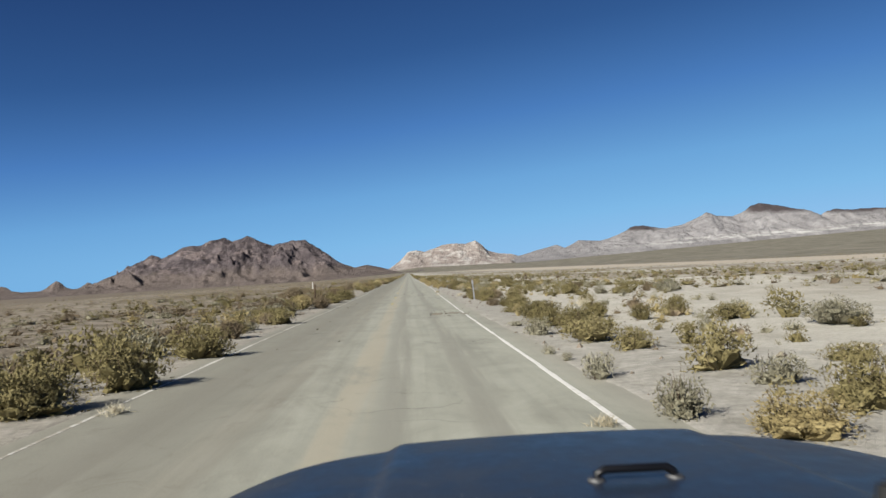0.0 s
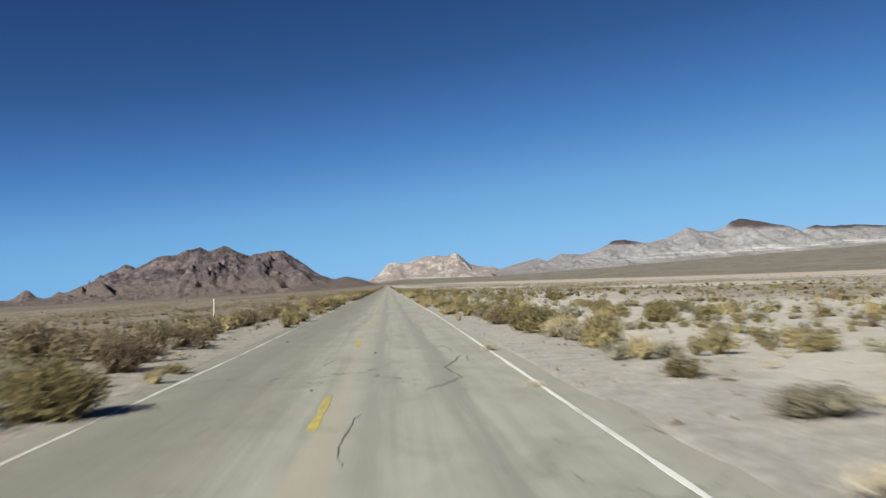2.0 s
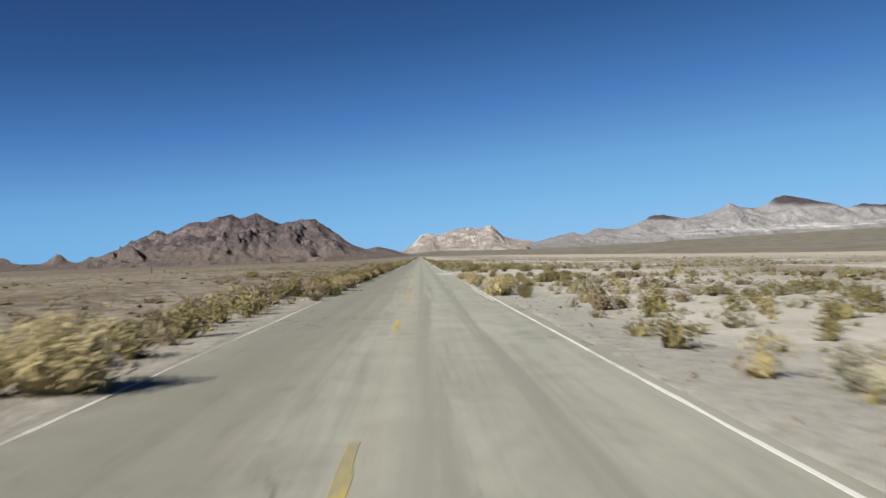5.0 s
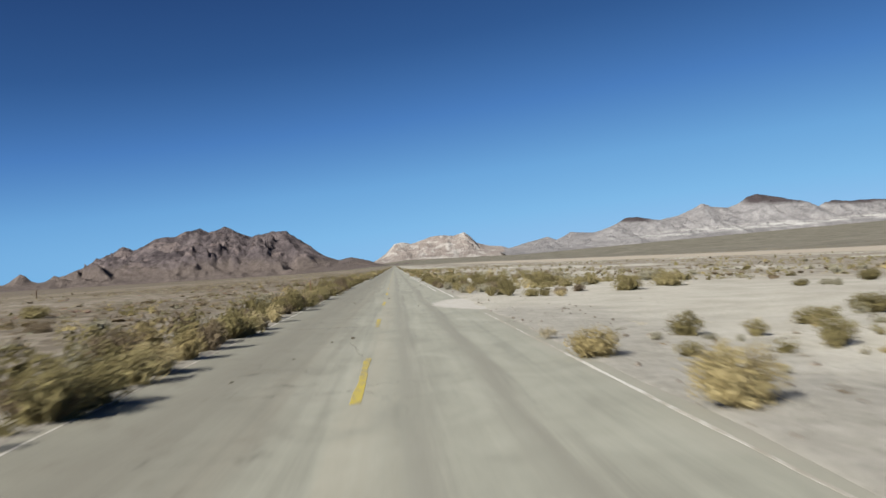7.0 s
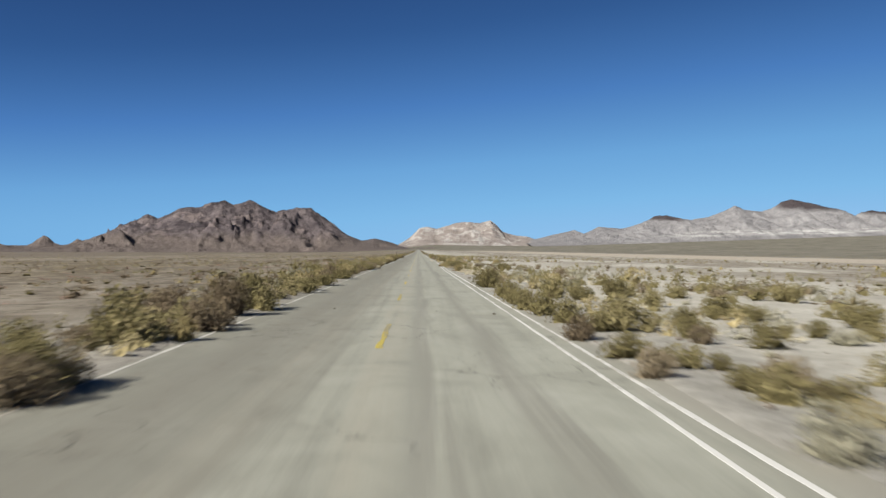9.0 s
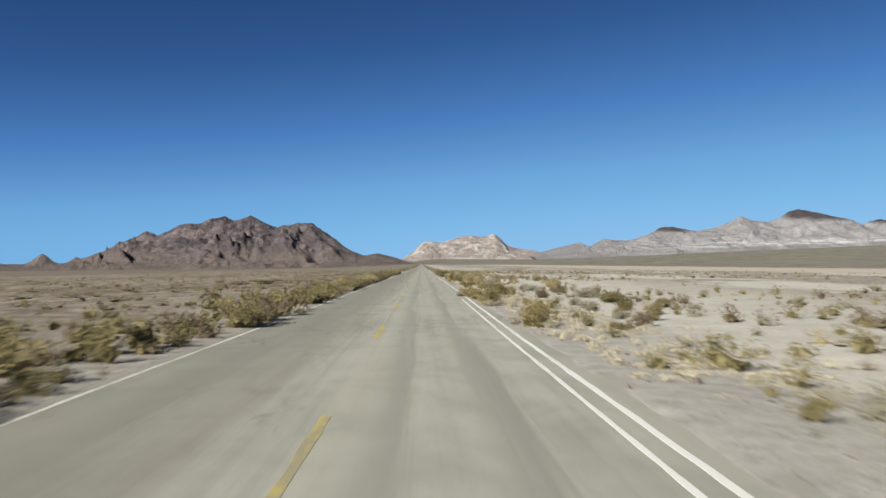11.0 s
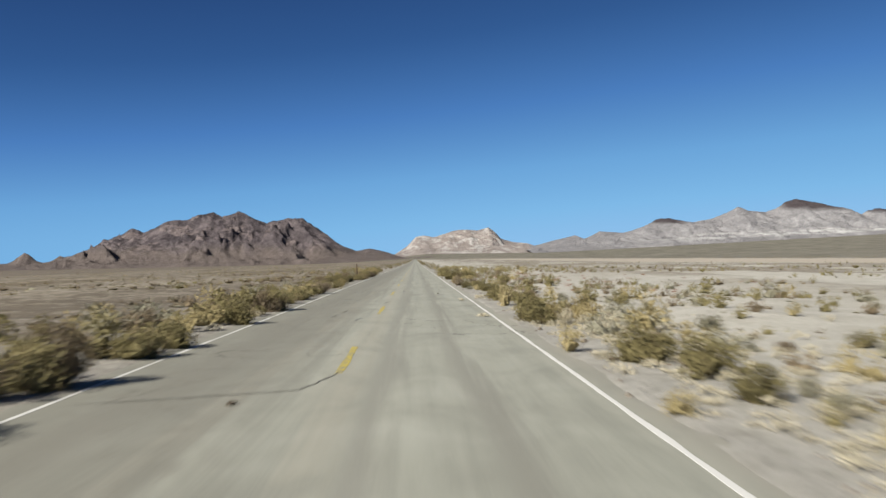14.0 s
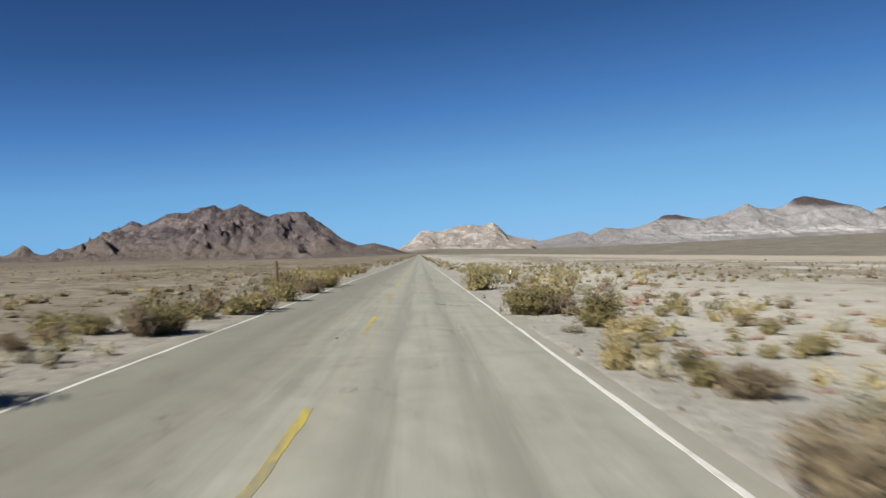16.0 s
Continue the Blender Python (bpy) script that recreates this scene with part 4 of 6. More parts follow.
plant_row([("g", 3.4, 158.1, 0.81, 1.1), ("o", 9.4, 158.1, 0.74, 0.9), ("o", 5.3, 158.4, 0.85, 1.0), ("o", 8.7, 158.4, 0.75, 1.0), ("b", 11.9, 159.6, 0.82, 0.8), ("s", -4.4, 160.1, 0.93, 1.0), ("s", 11.4, 160.5, 0.56, 1.1), ("o", 6.5, 161.4, 0.79, 0.8), ("o", -3.3, 161.6, 1.03, 0.8), ("b", -3.9, 161.9, 0.93, 1.0), ("o", 5.8, 162.3, 0.72, 0.8), ("g", 3.7, 164.0, 0.91, 0.9), ("o", 8.7, 164.4, 1.48, 0.8), ("o", -3.2, 165.3, 0.79, 1.1)])
plant_row([("b", -3.7, 165.7, 0.53, 1.4), ("o", -3.2, 166.1, 0.94, 0.8), ("o", 4.4, 166.2, 0.48, 0.9), ("s", 5.2, 166.2, 0.15, 1.6), ("o", -3.2, 168.2, 0.75, 0.9), ("o", 4.7, 168.2, 0.39, 0.8), ("g", 3.4, 168.6, 0.82, 0.8), ("o", 7.2, 168.7, 0.52, 1.2), ("g", -3.2, 169.2, 0.81, 0.9), ("s", 6.1, 169.7, 0.15, 1.6), ("b", -4.1, 170.1, 0.96, 1.0), ("s", 5.8, 170.2, 0.29, 0.8), ("o", 6.6, 170.3, 0.40, 1.1), ("s", 4.9, 170.4, 0.26, 1.0)])
plant_row([("o", 5.6, 170.9, 0.57, 1.0), ("g", -3.2, 171.2, 0.62, 1.2), ("y", 3.3, 171.8, 0.37, 0.8), ("o", 8.3, 171.8, 0.59, 0.8), ("b", -3.2, 173.1, 0.64, 1.6), ("o", 9.4, 173.2, 0.47, 0.9), ("o", 11.5, 175.2, 0.92, 0.8), ("o", -3.3, 175.9, 0.74, 1.1), ("o", -3.3, 176.7, 0.96, 0.9), ("g", -3.2, 178.2, 0.82, 0.9), ("b", -3.1, 178.3, 0.61, 1.2), ("g", -3.1, 181.4, 0.59, 1.3), ("s", -8.5, 182.3, 0.73, 0.7), ("o", -3.8, 183.7, 0.90, 0.9)])
plant_row([("b", -11.1, 184.1, 0.97, 0.6), ("o", -3.6, 187.9, 0.96, 0.9), ("o", -3.3, 188.0, 0.97, 1.1), ("s", 17.8, 188.3, 0.49, 1.0), ("o", 16.6, 189.0, 0.60, 0.7), ("s", 17.9, 189.3, 0.69, 0.7), ("b", -3.4, 190.2, 0.81, 1.1), ("g", 7.2, 190.3, 0.58, 0.7), ("o", 6.7, 191.1, 0.58, 0.9), ("o", -3.2, 191.4, 0.89, 0.7), ("o", 6.2, 191.5, 0.72, 0.7), ("o", 21.1, 191.8, 0.99, 0.8), ("b", 7.6, 192.4, 0.58, 1.0), ("s", -3.0, 192.4, 0.21, 1.5)])
plant_row([("o", 10.6, 192.5, 1.26, 0.8), ("o", 5.4, 192.6, 0.68, 1.0), ("o", 6.4, 192.7, 0.44, 0.9), ("o", -3.1, 192.9, 0.60, 1.2), ("o", 4.7, 193.3, 0.68, 0.8), ("b", -4.0, 193.4, 0.62, 1.0), ("o", 5.2, 193.7, 0.59, 0.7), ("b", 8.7, 193.7, 0.63, 0.9), ("o", 13.1, 194.8, 1.34, 0.8), ("b", -3.2, 195.6, 0.67, 1.0), ("o", -16.3, 196.5, 1.40, 0.6), ("o", 5.8, 196.8, 0.89, 0.8), ("b", -5.6, 196.8, 0.38, 1.2), ("g", 4.1, 197.1, 0.48, 1.1)])
plant_row([("s", 4.8, 197.4, 0.80, 1.1), ("o", 8.9, 197.5, 0.53, 1.1), ("o", -3.3, 198.5, 0.91, 0.9), ("s", 4.0, 198.9, 0.59, 1.5), ("o", -3.2, 199.2, 0.83, 1.1), ("s", 9.1, 199.5, 0.38, 1.5), ("b", -3.2, 199.6, 0.71, 1.3), ("s", 10.4, 200.0, 0.54, 1.0), ("o", 8.4, 200.1, 0.90, 0.6), ("s", -7.4, 200.2, 0.55, 0.9), ("b", 5.6, 201.3, 0.96, 0.8), ("o", 4.7, 201.4, 0.97, 0.6), ("o", 8.4, 202.9, 0.95, 0.9), ("o", 6.7, 203.4, 0.76, 1.5)])
plant_row([("o", 4.2, 203.6, 0.87, 0.7), ("o", -3.3, 204.9, 1.15, 0.6), ("o", 14.0, 205.0, 0.74, 0.7), ("o", 12.1, 205.4, 0.82, 0.7), ("o", 11.4, 205.4, 0.86, 0.8), ("s", 15.8, 206.3, 1.27, 0.8), ("s", 3.6, 206.7, 0.59, 1.6), ("o", 14.5, 207.1, 0.88, 0.7), ("s", 7.3, 207.1, 0.80, 0.9), ("o", 9.9, 207.8, 1.02, 0.8), ("g", 4.6, 208.2, 0.53, 0.8), ("b", -3.2, 208.6, 0.92, 1.0), ("o", -3.3, 209.2, 0.98, 0.9), ("o", 4.8, 209.2, 0.67, 0.7)])
plant_row([("o", 4.3, 209.3, 0.54, 1.0), ("b", -3.2, 209.7, 0.64, 1.2), ("b", 4.9, 209.8, 0.40, 1.0), ("o", 6.6, 210.1, 1.31, 0.8), ("o", 4.3, 210.1, 0.45, 0.9), ("o", 4.3, 210.3, 0.35, 1.2), ("b", 3.4, 210.7, 0.52, 1.4), ("b", 5.0, 210.8, 0.64, 1.1), ("o", 3.8, 211.6, 0.42, 1.0), ("s", 4.9, 211.8, 0.19, 1.5), ("o", 4.2, 211.9, 0.43, 1.1), ("o", 4.6, 211.9, 0.36, 1.0), ("o", 3.5, 212.5, 0.65, 0.8), ("o", 10.6, 212.9, 1.43, 0.7)])
plant_row([("b", -4.4, 213.4, 0.79, 0.7), ("g", -3.1, 214.1, 0.52, 1.1), ("o", 6.2, 214.1, 0.67, 0.6), ("b", 5.2, 214.3, 0.44, 1.2), ("o", -4.4, 214.7, 0.86, 0.6), ("s", 7.9, 214.9, 0.65, 0.9), ("b", 3.3, 215.0, 0.55, 1.4), ("o", 5.4, 215.3, 0.66, 0.9), ("o", -4.0, 215.6, 0.82, 0.7), ("b", -3.2, 215.8, 0.83, 1.2), ("o", 9.0, 216.1, 0.54, 1.1), ("o", 7.0, 216.4, 0.44, 1.2), ("o", 3.9, 216.5, 0.51, 1.1), ("o", 7.6, 216.7, 0.27, 1.4)])
plant_row([("o", 4.4, 216.8, 0.99, 1.0), ("b", -3.2, 216.8, 0.67, 0.9), ("o", 8.5, 217.2, 0.59, 0.9), ("o", 3.7, 218.4, 0.73, 1.0), ("b", -3.6, 219.3, 1.02, 1.3), ("o", 10.6, 219.5, 0.91, 0.9), ("o", 6.5, 219.5, 0.65, 1.1), ("o", 3.5, 220.7, 0.75, 1.1), ("o", -3.1, 221.0, 0.62, 1.4), ("o", -3.4, 221.3, 0.80, 1.3), ("o", 8.8, 221.6, 0.87, 0.8), ("o", 8.4, 222.5, 0.91, 0.9), ("o", 3.4, 222.6, 0.76, 1.0), ("b", -6.4, 224.0, 0.81, 0.8)])
plant_row([("o", 3.4, 224.8, 0.83, 0.9), ("o", 7.5, 225.7, 0.80, 0.9), ("o", 3.4, 227.6, 0.93, 1.0), ("o", 5.0, 228.2, 0.95, 1.0), ("o", 12.8, 228.4, 1.15, 0.8), ("o", 9.3, 229.1, 0.79, 0.8), ("b", 10.9, 229.5, 0.68, 0.9), ("o", -3.2, 229.6, 0.72, 1.0), ("o", 6.3, 230.2, 0.82, 0.9), ("o", 7.6, 230.6, 1.03, 1.0), ("b", 12.6, 230.6, 0.75, 0.9), ("o", -3.5, 231.5, 1.07, 0.7), ("s", 6.3, 232.1, 0.79, 1.3), ("o", 3.5, 235.9, 1.22, 0.9)])
plant_row([("o", -3.3, 235.9, 1.22, 0.6), ("o", -3.3, 244.3, 1.21, 0.6), ("o", 5.5, 265.0, 0.61, 0.6), ("y", 4.0, 265.4, 0.43, 0.7), ("o", -3.3, 265.5, 1.05, 0.8), ("o", 3.8, 265.6, 0.43, 1.2), ("o", 5.0, 266.0, 0.32, 1.0), ("g", 3.7, 266.1, 0.83, 1.1), ("b", -3.2, 266.4, 0.85, 1.1), ("s", 5.1, 266.7, 0.24, 1.6), ("b", 3.3, 266.8, 0.26, 0.7), ("b", 6.6, 266.9, 0.51, 1.4), ("o", -3.2, 267.5, 0.68, 0.9), ("b", -3.2, 268.1, 0.72, 1.5)])
plant_row([("y", 3.4, 268.3, 0.28, 0.6), ("o", 7.4, 268.6, 0.42, 1.2), ("s", 5.7, 269.1, 0.15, 1.6), ("b", 7.3, 270.0, 0.43, 0.8), ("s", 6.8, 270.1, 0.56, 1.0), ("b", -3.1, 270.1, 0.57, 1.5), ("y", -2.7, 270.6, 0.58, 0.8), ("o", -3.9, 270.6, 0.97, 0.9), ("o", 4.9, 270.7, 0.30, 1.0), ("o", 7.0, 270.9, 0.56, 0.8), ("o", 8.1, 271.0, 0.46, 1.2), ("o", -3.2, 272.1, 0.65, 1.3), ("o", 4.7, 272.5, 0.58, 0.8), ("o", 7.7, 273.3, 0.72, 1.0)])
plant_row([("b", -3.2, 273.5, 0.66, 1.3), ("s", 10.2, 273.9, 0.53, 0.8), ("s", 6.7, 273.9, 0.61, 1.3), ("o", 9.5, 275.2, 0.73, 0.6), ("y", 4.2, 275.6, 0.44, 0.7), ("s", 6.8, 275.9, 0.35, 1.5), ("o", 5.2, 276.0, 0.33, 0.9), ("y", 3.4, 276.1, 0.58, 0.6), ("y", 3.9, 276.3, 0.58, 0.6), ("o", 4.8, 276.5, 0.43, 0.9), ("b", 3.7, 276.7, 0.36, 1.2), ("o", 3.5, 277.5, 0.85, 1.1), ("o", -3.2, 277.9, 0.64, 1.1), ("o", -3.2, 278.4, 0.67, 1.1)])
plant_row([("g", 3.3, 278.7, 0.38, 1.4), ("s", 7.0, 278.8, 0.54, 1.5), ("y", 4.7, 279.3, 0.58, 0.8), ("o", 8.7, 279.9, 0.97, 0.7), ("b", -3.2, 280.9, 0.73, 0.8), ("b", -7.6, 280.9, 0.44, 0.9), ("b", 11.3, 281.2, 0.21, 1.3), ("o", -3.2, 282.7, 0.93, 0.7), ("o", 3.4, 282.9, 0.74, 0.9), ("b", 6.6, 284.9, 0.72, 1.0), ("s", 8.6, 285.0, 1.10, 0.8), ("g", 3.4, 286.4, 0.66, 0.9), ("o", 4.6, 286.8, 0.82, 1.1), ("g", 3.3, 286.9, 0.32, 1.6)])
plant_row([("y", 4.0, 286.9, 0.58, 0.8), ("b", 4.5, 287.1, 0.46, 1.3), ("o", 5.3, 287.3, 0.74, 0.9), ("b", -3.2, 287.9, 0.43, 1.2), ("o", -3.6, 289.2, 0.79, 0.9), ("y", 5.0, 289.3, 0.44, 0.8), ("y", 4.5, 289.3, 0.48, 0.8), ("o", 3.5, 289.7, 0.60, 0.8), ("b", 7.4, 290.3, 0.48, 1.2), ("y", 4.4, 290.5, 0.57, 0.8), ("b", 5.1, 290.5, 0.73, 1.3), ("y", 3.9, 290.8, 0.55, 0.8), ("g", 3.6, 291.5, 0.53, 1.0), ("o", -3.8, 291.7, 0.68, 0.7)])
plant_row([("s", 8.6, 292.4, 0.47, 0.6), ("o", 5.1, 293.1, 0.46, 0.9), ("b", -3.8, 293.5, 0.67, 1.1), ("y", -3.3, 293.7, 0.58, 0.7), ("b", 9.1, 293.8, 0.48, 0.9), ("b", 8.7, 294.4, 0.63, 0.8), ("o", 5.3, 294.6, 0.51, 1.2), ("o", -3.1, 294.7, 0.60, 1.2), ("s", 4.0, 295.4, 0.69, 0.6), ("s", 7.7, 295.4, 0.42, 1.4), ("s", 7.0, 295.7, 0.35, 0.6), ("s", 3.3, 296.0, 0.43, 0.8), ("o", -3.2, 296.5, 0.74, 1.0), ("o", -3.9, 296.6, 0.69, 0.8)])
plant_row([("s", 8.0, 297.1, 0.33, 1.2), ("g", 4.7, 297.3, 0.47, 1.1), ("s", 9.0, 297.5, 0.60, 1.0), ("o", 9.6, 297.6, 0.78, 0.6), ("g", 4.6, 298.1, 0.58, 1.0), ("s", 7.7, 298.6, 0.82, 0.8), ("y", 4.4, 298.6, 0.55, 0.6), ("b", -3.2, 299.0, 0.86, 1.0), ("o", 5.6, 299.1, 0.44, 0.9), ("s", -7.5, 300.0, 0.53, 1.0), ("o", 7.6, 300.3, 0.69, 0.6), ("y", 4.3, 300.3, 0.43, 0.8), ("g", -3.1, 300.4, 0.51, 1.3), ("b", -3.2, 301.2, 0.78, 1.0)])
plant_row([("g", 6.1, 301.6, 0.79, 1.0), ("o", 4.2, 301.9, 0.90, 0.7), ("g", 10.1, 303.3, 0.89, 1.1), ("s", 8.0, 303.7, 0.57, 1.0), ("s", 5.6, 303.7, 0.87, 1.0), ("o", -3.1, 304.0, 0.58, 0.9), ("g", 10.4, 307.6, 0.86, 1.1), ("o", -10.8, 308.4, 0.95, 0.6), ("b", 5.5, 309.3, 0.39, 0.9), ("b", 4.3, 309.7, 0.34, 0.9), ("o", 5.8, 309.8, 0.49, 0.7), ("o", 4.1, 310.0, 0.56, 0.7), ("s", 5.7, 310.4, 0.52, 0.9), ("b", -12.5, 310.4, 0.57, 0.7)])
plant_row([("g", 5.2, 310.6, 0.46, 1.6), ("b", -3.3, 310.7, 0.69, 1.1), ("s", 3.7, 310.9, 0.20, 0.9), ("g", 5.2, 311.2, 0.72, 1.3), ("g", 4.5, 311.6, 0.58, 1.4), ("g", 4.9, 311.7, 0.80, 1.3), ("o", -3.6, 312.1, 0.76, 0.9), ("b", 6.3, 312.3, 0.39, 1.4), ("s", 3.5, 312.6, 0.21, 1.1), ("b", 4.5, 312.7, 0.37, 1.3), ("y", 7.2, 312.7, 0.58, 0.6), ("g", -3.4, 313.3, 0.92, 1.1), ("s", 3.4, 313.3, 0.15, 1.6), ("y", 4.3, 313.7, 0.40, 0.8)])
plant_row([("s", 7.8, 314.3, 0.52, 0.6), ("b", -3.5, 314.7, 0.84, 1.2), ("o", 4.4, 314.7, 0.38, 1.0), ("b", -3.3, 315.4, 0.56, 1.2), ("o", 5.1, 315.8, 0.51, 0.6), ("o", 4.8, 316.9, 0.53, 1.4), ("o", 8.4, 317.3, 0.38, 1.0), ("o", -3.5, 317.5, 0.75, 0.9), ("g", -5.8, 317.6, 0.69, 1.0), ("s", 6.0, 318.7, 0.30, 1.3), ("s", 6.7, 318.7, 0.54, 0.9), ("g", -3.3, 318.8, 0.98, 1.1), ("o", -3.2, 319.4, 0.76, 1.0), ("s", 4.8, 319.6, 0.29, 1.5)])
plant_row([("g", 3.5, 320.1, 0.38, 1.0), ("o", 4.4, 320.5, 0.53, 1.0), ("s", 5.0, 320.7, 0.27, 1.5), ("o", 7.7, 321.1, 0.45, 0.6), ("o", -3.4, 322.1, 0.70, 1.3), ("b", -3.2, 322.3, 0.87, 1.4), ("o", 4.5, 322.3, 0.79, 0.8), ("o", 4.2, 324.0, 0.89, 0.8), ("s", 7.9, 324.3, 0.42, 1.1), ("o", -3.2, 325.3, 0.81, 0.8), ("o", 8.2, 325.6, 0.48, 0.8), ("g", 3.5, 325.7, 0.47, 1.4), ("b", 7.0, 325.7, 0.45, 0.7), ("o", -3.1, 326.8, 0.61, 1.1)])
plant_row([("s", 7.1, 329.6, 0.60, 1.1), ("s", 6.5, 330.8, 0.50, 1.2), ("y", 4.5, 330.9, 0.58, 0.8), ("o", 3.9, 331.6, 0.71, 0.8), ("g", 5.1, 331.8, 0.60, 1.1), ("g", 4.9, 332.2, 0.63, 1.4), ("o", -3.2, 332.3, 0.84, 1.0), ("o", 3.8, 332.3, 0.77, 0.9), ("g", 4.3, 332.6, 0.58, 1.1), ("o", 3.6, 332.9, 0.35, 1.3), ("y", 2.8, 334.3, 0.35, 0.6), ("o", -4.0, 334.3, 0.46, 1.0), ("o", 7.3, 334.7, 0.36, 0.8), ("o", -3.8, 334.9, 0.48, 0.8)])
plant_row([("o", 4.3, 335.0, 0.56, 1.2), ("y", -3.2, 335.0, 0.24, 0.8), ("o", 7.4, 335.7, 0.34, 0.7), ("o", -3.3, 335.7, 0.39, 1.0), ("o", 5.2, 335.9, 0.40, 0.9), ("b", -3.9, 336.3, 0.54, 1.1), ("o", 4.4, 336.3, 0.54, 1.0), ("o", 4.2, 337.2, 0.54, 1.4), ("b", -3.4, 337.3, 0.86, 1.2), ("o", 6.1, 337.4, 0.39, 1.4), ("o", -3.2, 337.7, 0.79, 1.2), ("b", -3.1, 338.5, 0.46, 1.6), ("s", 5.7, 339.0, 0.39, 1.5), ("o", 7.6, 339.1, 0.55, 0.8)])
plant_row([("g", 3.9, 339.2, 0.55, 1.5), ("s", 7.4, 340.0, 0.30, 1.5), ("s", 10.7, 340.6, 0.55, 0.6), ("o", 7.0, 341.2, 0.45, 0.7), ("o", 4.5, 341.7, 0.57, 0.9), ("o", 5.1, 342.2, 0.54, 0.9), ("s", 6.2, 342.3, 0.24, 1.6), ("o", 4.3, 342.4, 0.74, 1.0), ("o", -3.7, 342.4, 0.79, 0.8), ("o", 4.1, 342.8, 0.78, 1.0), ("y", 2.7, 343.3, 0.25, 0.8), ("y", 3.4, 344.2, 0.39, 0.6), ("o", -3.6, 344.8, 0.70, 0.9), ("o", 4.1, 344.9, 0.85, 0.7)])
plant_row([("o", -3.3, 345.2, 0.59, 1.0), ("o", -3.7, 347.7, 0.72, 0.8), ("o", 4.5, 347.8, 0.55, 1.1), ("o", -3.7, 349.4, 0.82, 0.8), ("b", -3.4, 351.1, 0.91, 1.0), ("o", 4.5, 352.6, 0.92, 0.7), ("g", 4.1, 354.4, 0.42, 1.1), ("s", 3.8, 355.4, 0.46, 0.7), ("b", 5.0, 355.5, 0.39, 0.9), ("s", 6.1, 355.9, 0.43, 0.7), ("o", 4.4, 356.1, 0.47, 1.2), ("b", -3.7, 356.1, 0.79, 0.9), ("o", 6.1, 356.4, 0.49, 0.6), ("o", 7.0, 356.6, 0.38, 0.9)])
plant_row([("o", 4.3, 356.6, 0.50, 1.1), ("o", 3.7, 357.2, 0.53, 0.9), ("y", -3.0, 357.3, 0.32, 0.6), ("o", 4.3, 357.9, 0.67, 0.8), ("o", -4.7, 357.9, 0.51, 1.1), ("o", -3.3, 358.5, 0.71, 0.8), ("o", -4.0, 358.6, 0.80, 0.9), ("o", 5.8, 358.7, 0.36, 0.7), ("o", -4.6, 359.0, 0.64, 0.8), ("s", 6.4, 359.1, 0.56, 0.7), ("b", 7.4, 360.0, 0.79, 0.6), ("o", 6.0, 360.5, 0.37, 0.8), ("g", 4.2, 360.7, 0.38, 1.2), ("b", -4.4, 360.7, 0.93, 1.2)])
plant_row([("y", -3.8, 361.5, 0.44, 0.8), ("g", -3.3, 361.5, 0.62, 1.2), ("b", 3.5, 361.6, 0.73, 1.2), ("s", 4.0, 361.9, 0.52, 1.6), ("o", 4.5, 362.4, 0.42, 1.0), ("o", -4.2, 363.5, 0.81, 0.9), ("b", 7.1, 364.2, 0.26, 1.1), ("o", -3.7, 365.0, 1.06, 1.0), ("o", 6.6, 365.2, 0.57, 1.2), ("b", 4.5, 365.4, 0.74, 0.9), ("o", 4.3, 366.2, 0.52, 0.8), ("y", 3.9, 366.9, 0.56, 0.6), ("o", 4.5, 367.5, 0.49, 0.9), ("g", 3.6, 367.6, 0.54, 1.3)])
plant_row([("g", 4.1, 367.8, 0.46, 1.2), ("s", -4.3, 368.4, 0.37, 0.9), ("o", 6.0, 368.6, 0.33, 0.9), ("o", 6.8, 369.0, 0.67, 0.7), ("y", -3.6, 369.5, 0.35, 0.6), ("b", -5.2, 370.0, 0.55, 0.9), ("s", 4.4, 370.1, 0.37, 1.3), ("y", -4.5, 370.7, 0.29, 0.8), ("g", 4.7, 371.1, 0.88, 0.8), ("b", -5.2, 371.3, 0.60, 0.9), ("b", -4.0, 372.2, 0.64, 1.6), ("o", 7.5, 372.3, 0.50, 0.9), ("o", -5.0, 372.4, 0.96, 0.6), ("o", -3.8, 372.8, 0.84, 1.0)])
plant_row([("s", 4.0, 373.0, 0.52, 0.6), ("b", -3.7, 373.3, 0.53, 1.3), ("b", 7.8, 374.2, 0.48, 1.0), ("o", 4.8, 374.4, 0.92, 1.2), ("o", -4.1, 376.2, 0.80, 0.7), ("o", 6.7, 376.5, 0.41, 0.9), ("b", -3.9, 376.9, 0.42, 1.0), ("b", 4.5, 377.7, 0.87, 1.1), ("o", 3.8, 377.8, 1.21, 1.0), ("o", -3.5, 378.0, 0.96, 0.7), ("g", -3.2, 378.9, 0.77, 1.0), ("b", -3.2, 380.0, 0.81, 1.0), ("s", 9.7, 381.4, 0.78, 0.6), ("o", -3.3, 384.3, 1.07, 0.9)])
plant_row([("o", 6.1, 385.7, 0.68, 1.0), ("o", 10.0, 386.2, 0.41, 0.8), ("b", -3.3, 390.5, 1.17, 0.7), ("o", 3.7, 393.0, 1.40, 0.9), ("o", -3.3, 396.3, 1.10, 0.7), ("g", -3.3, 398.5, 1.16, 1.0)])


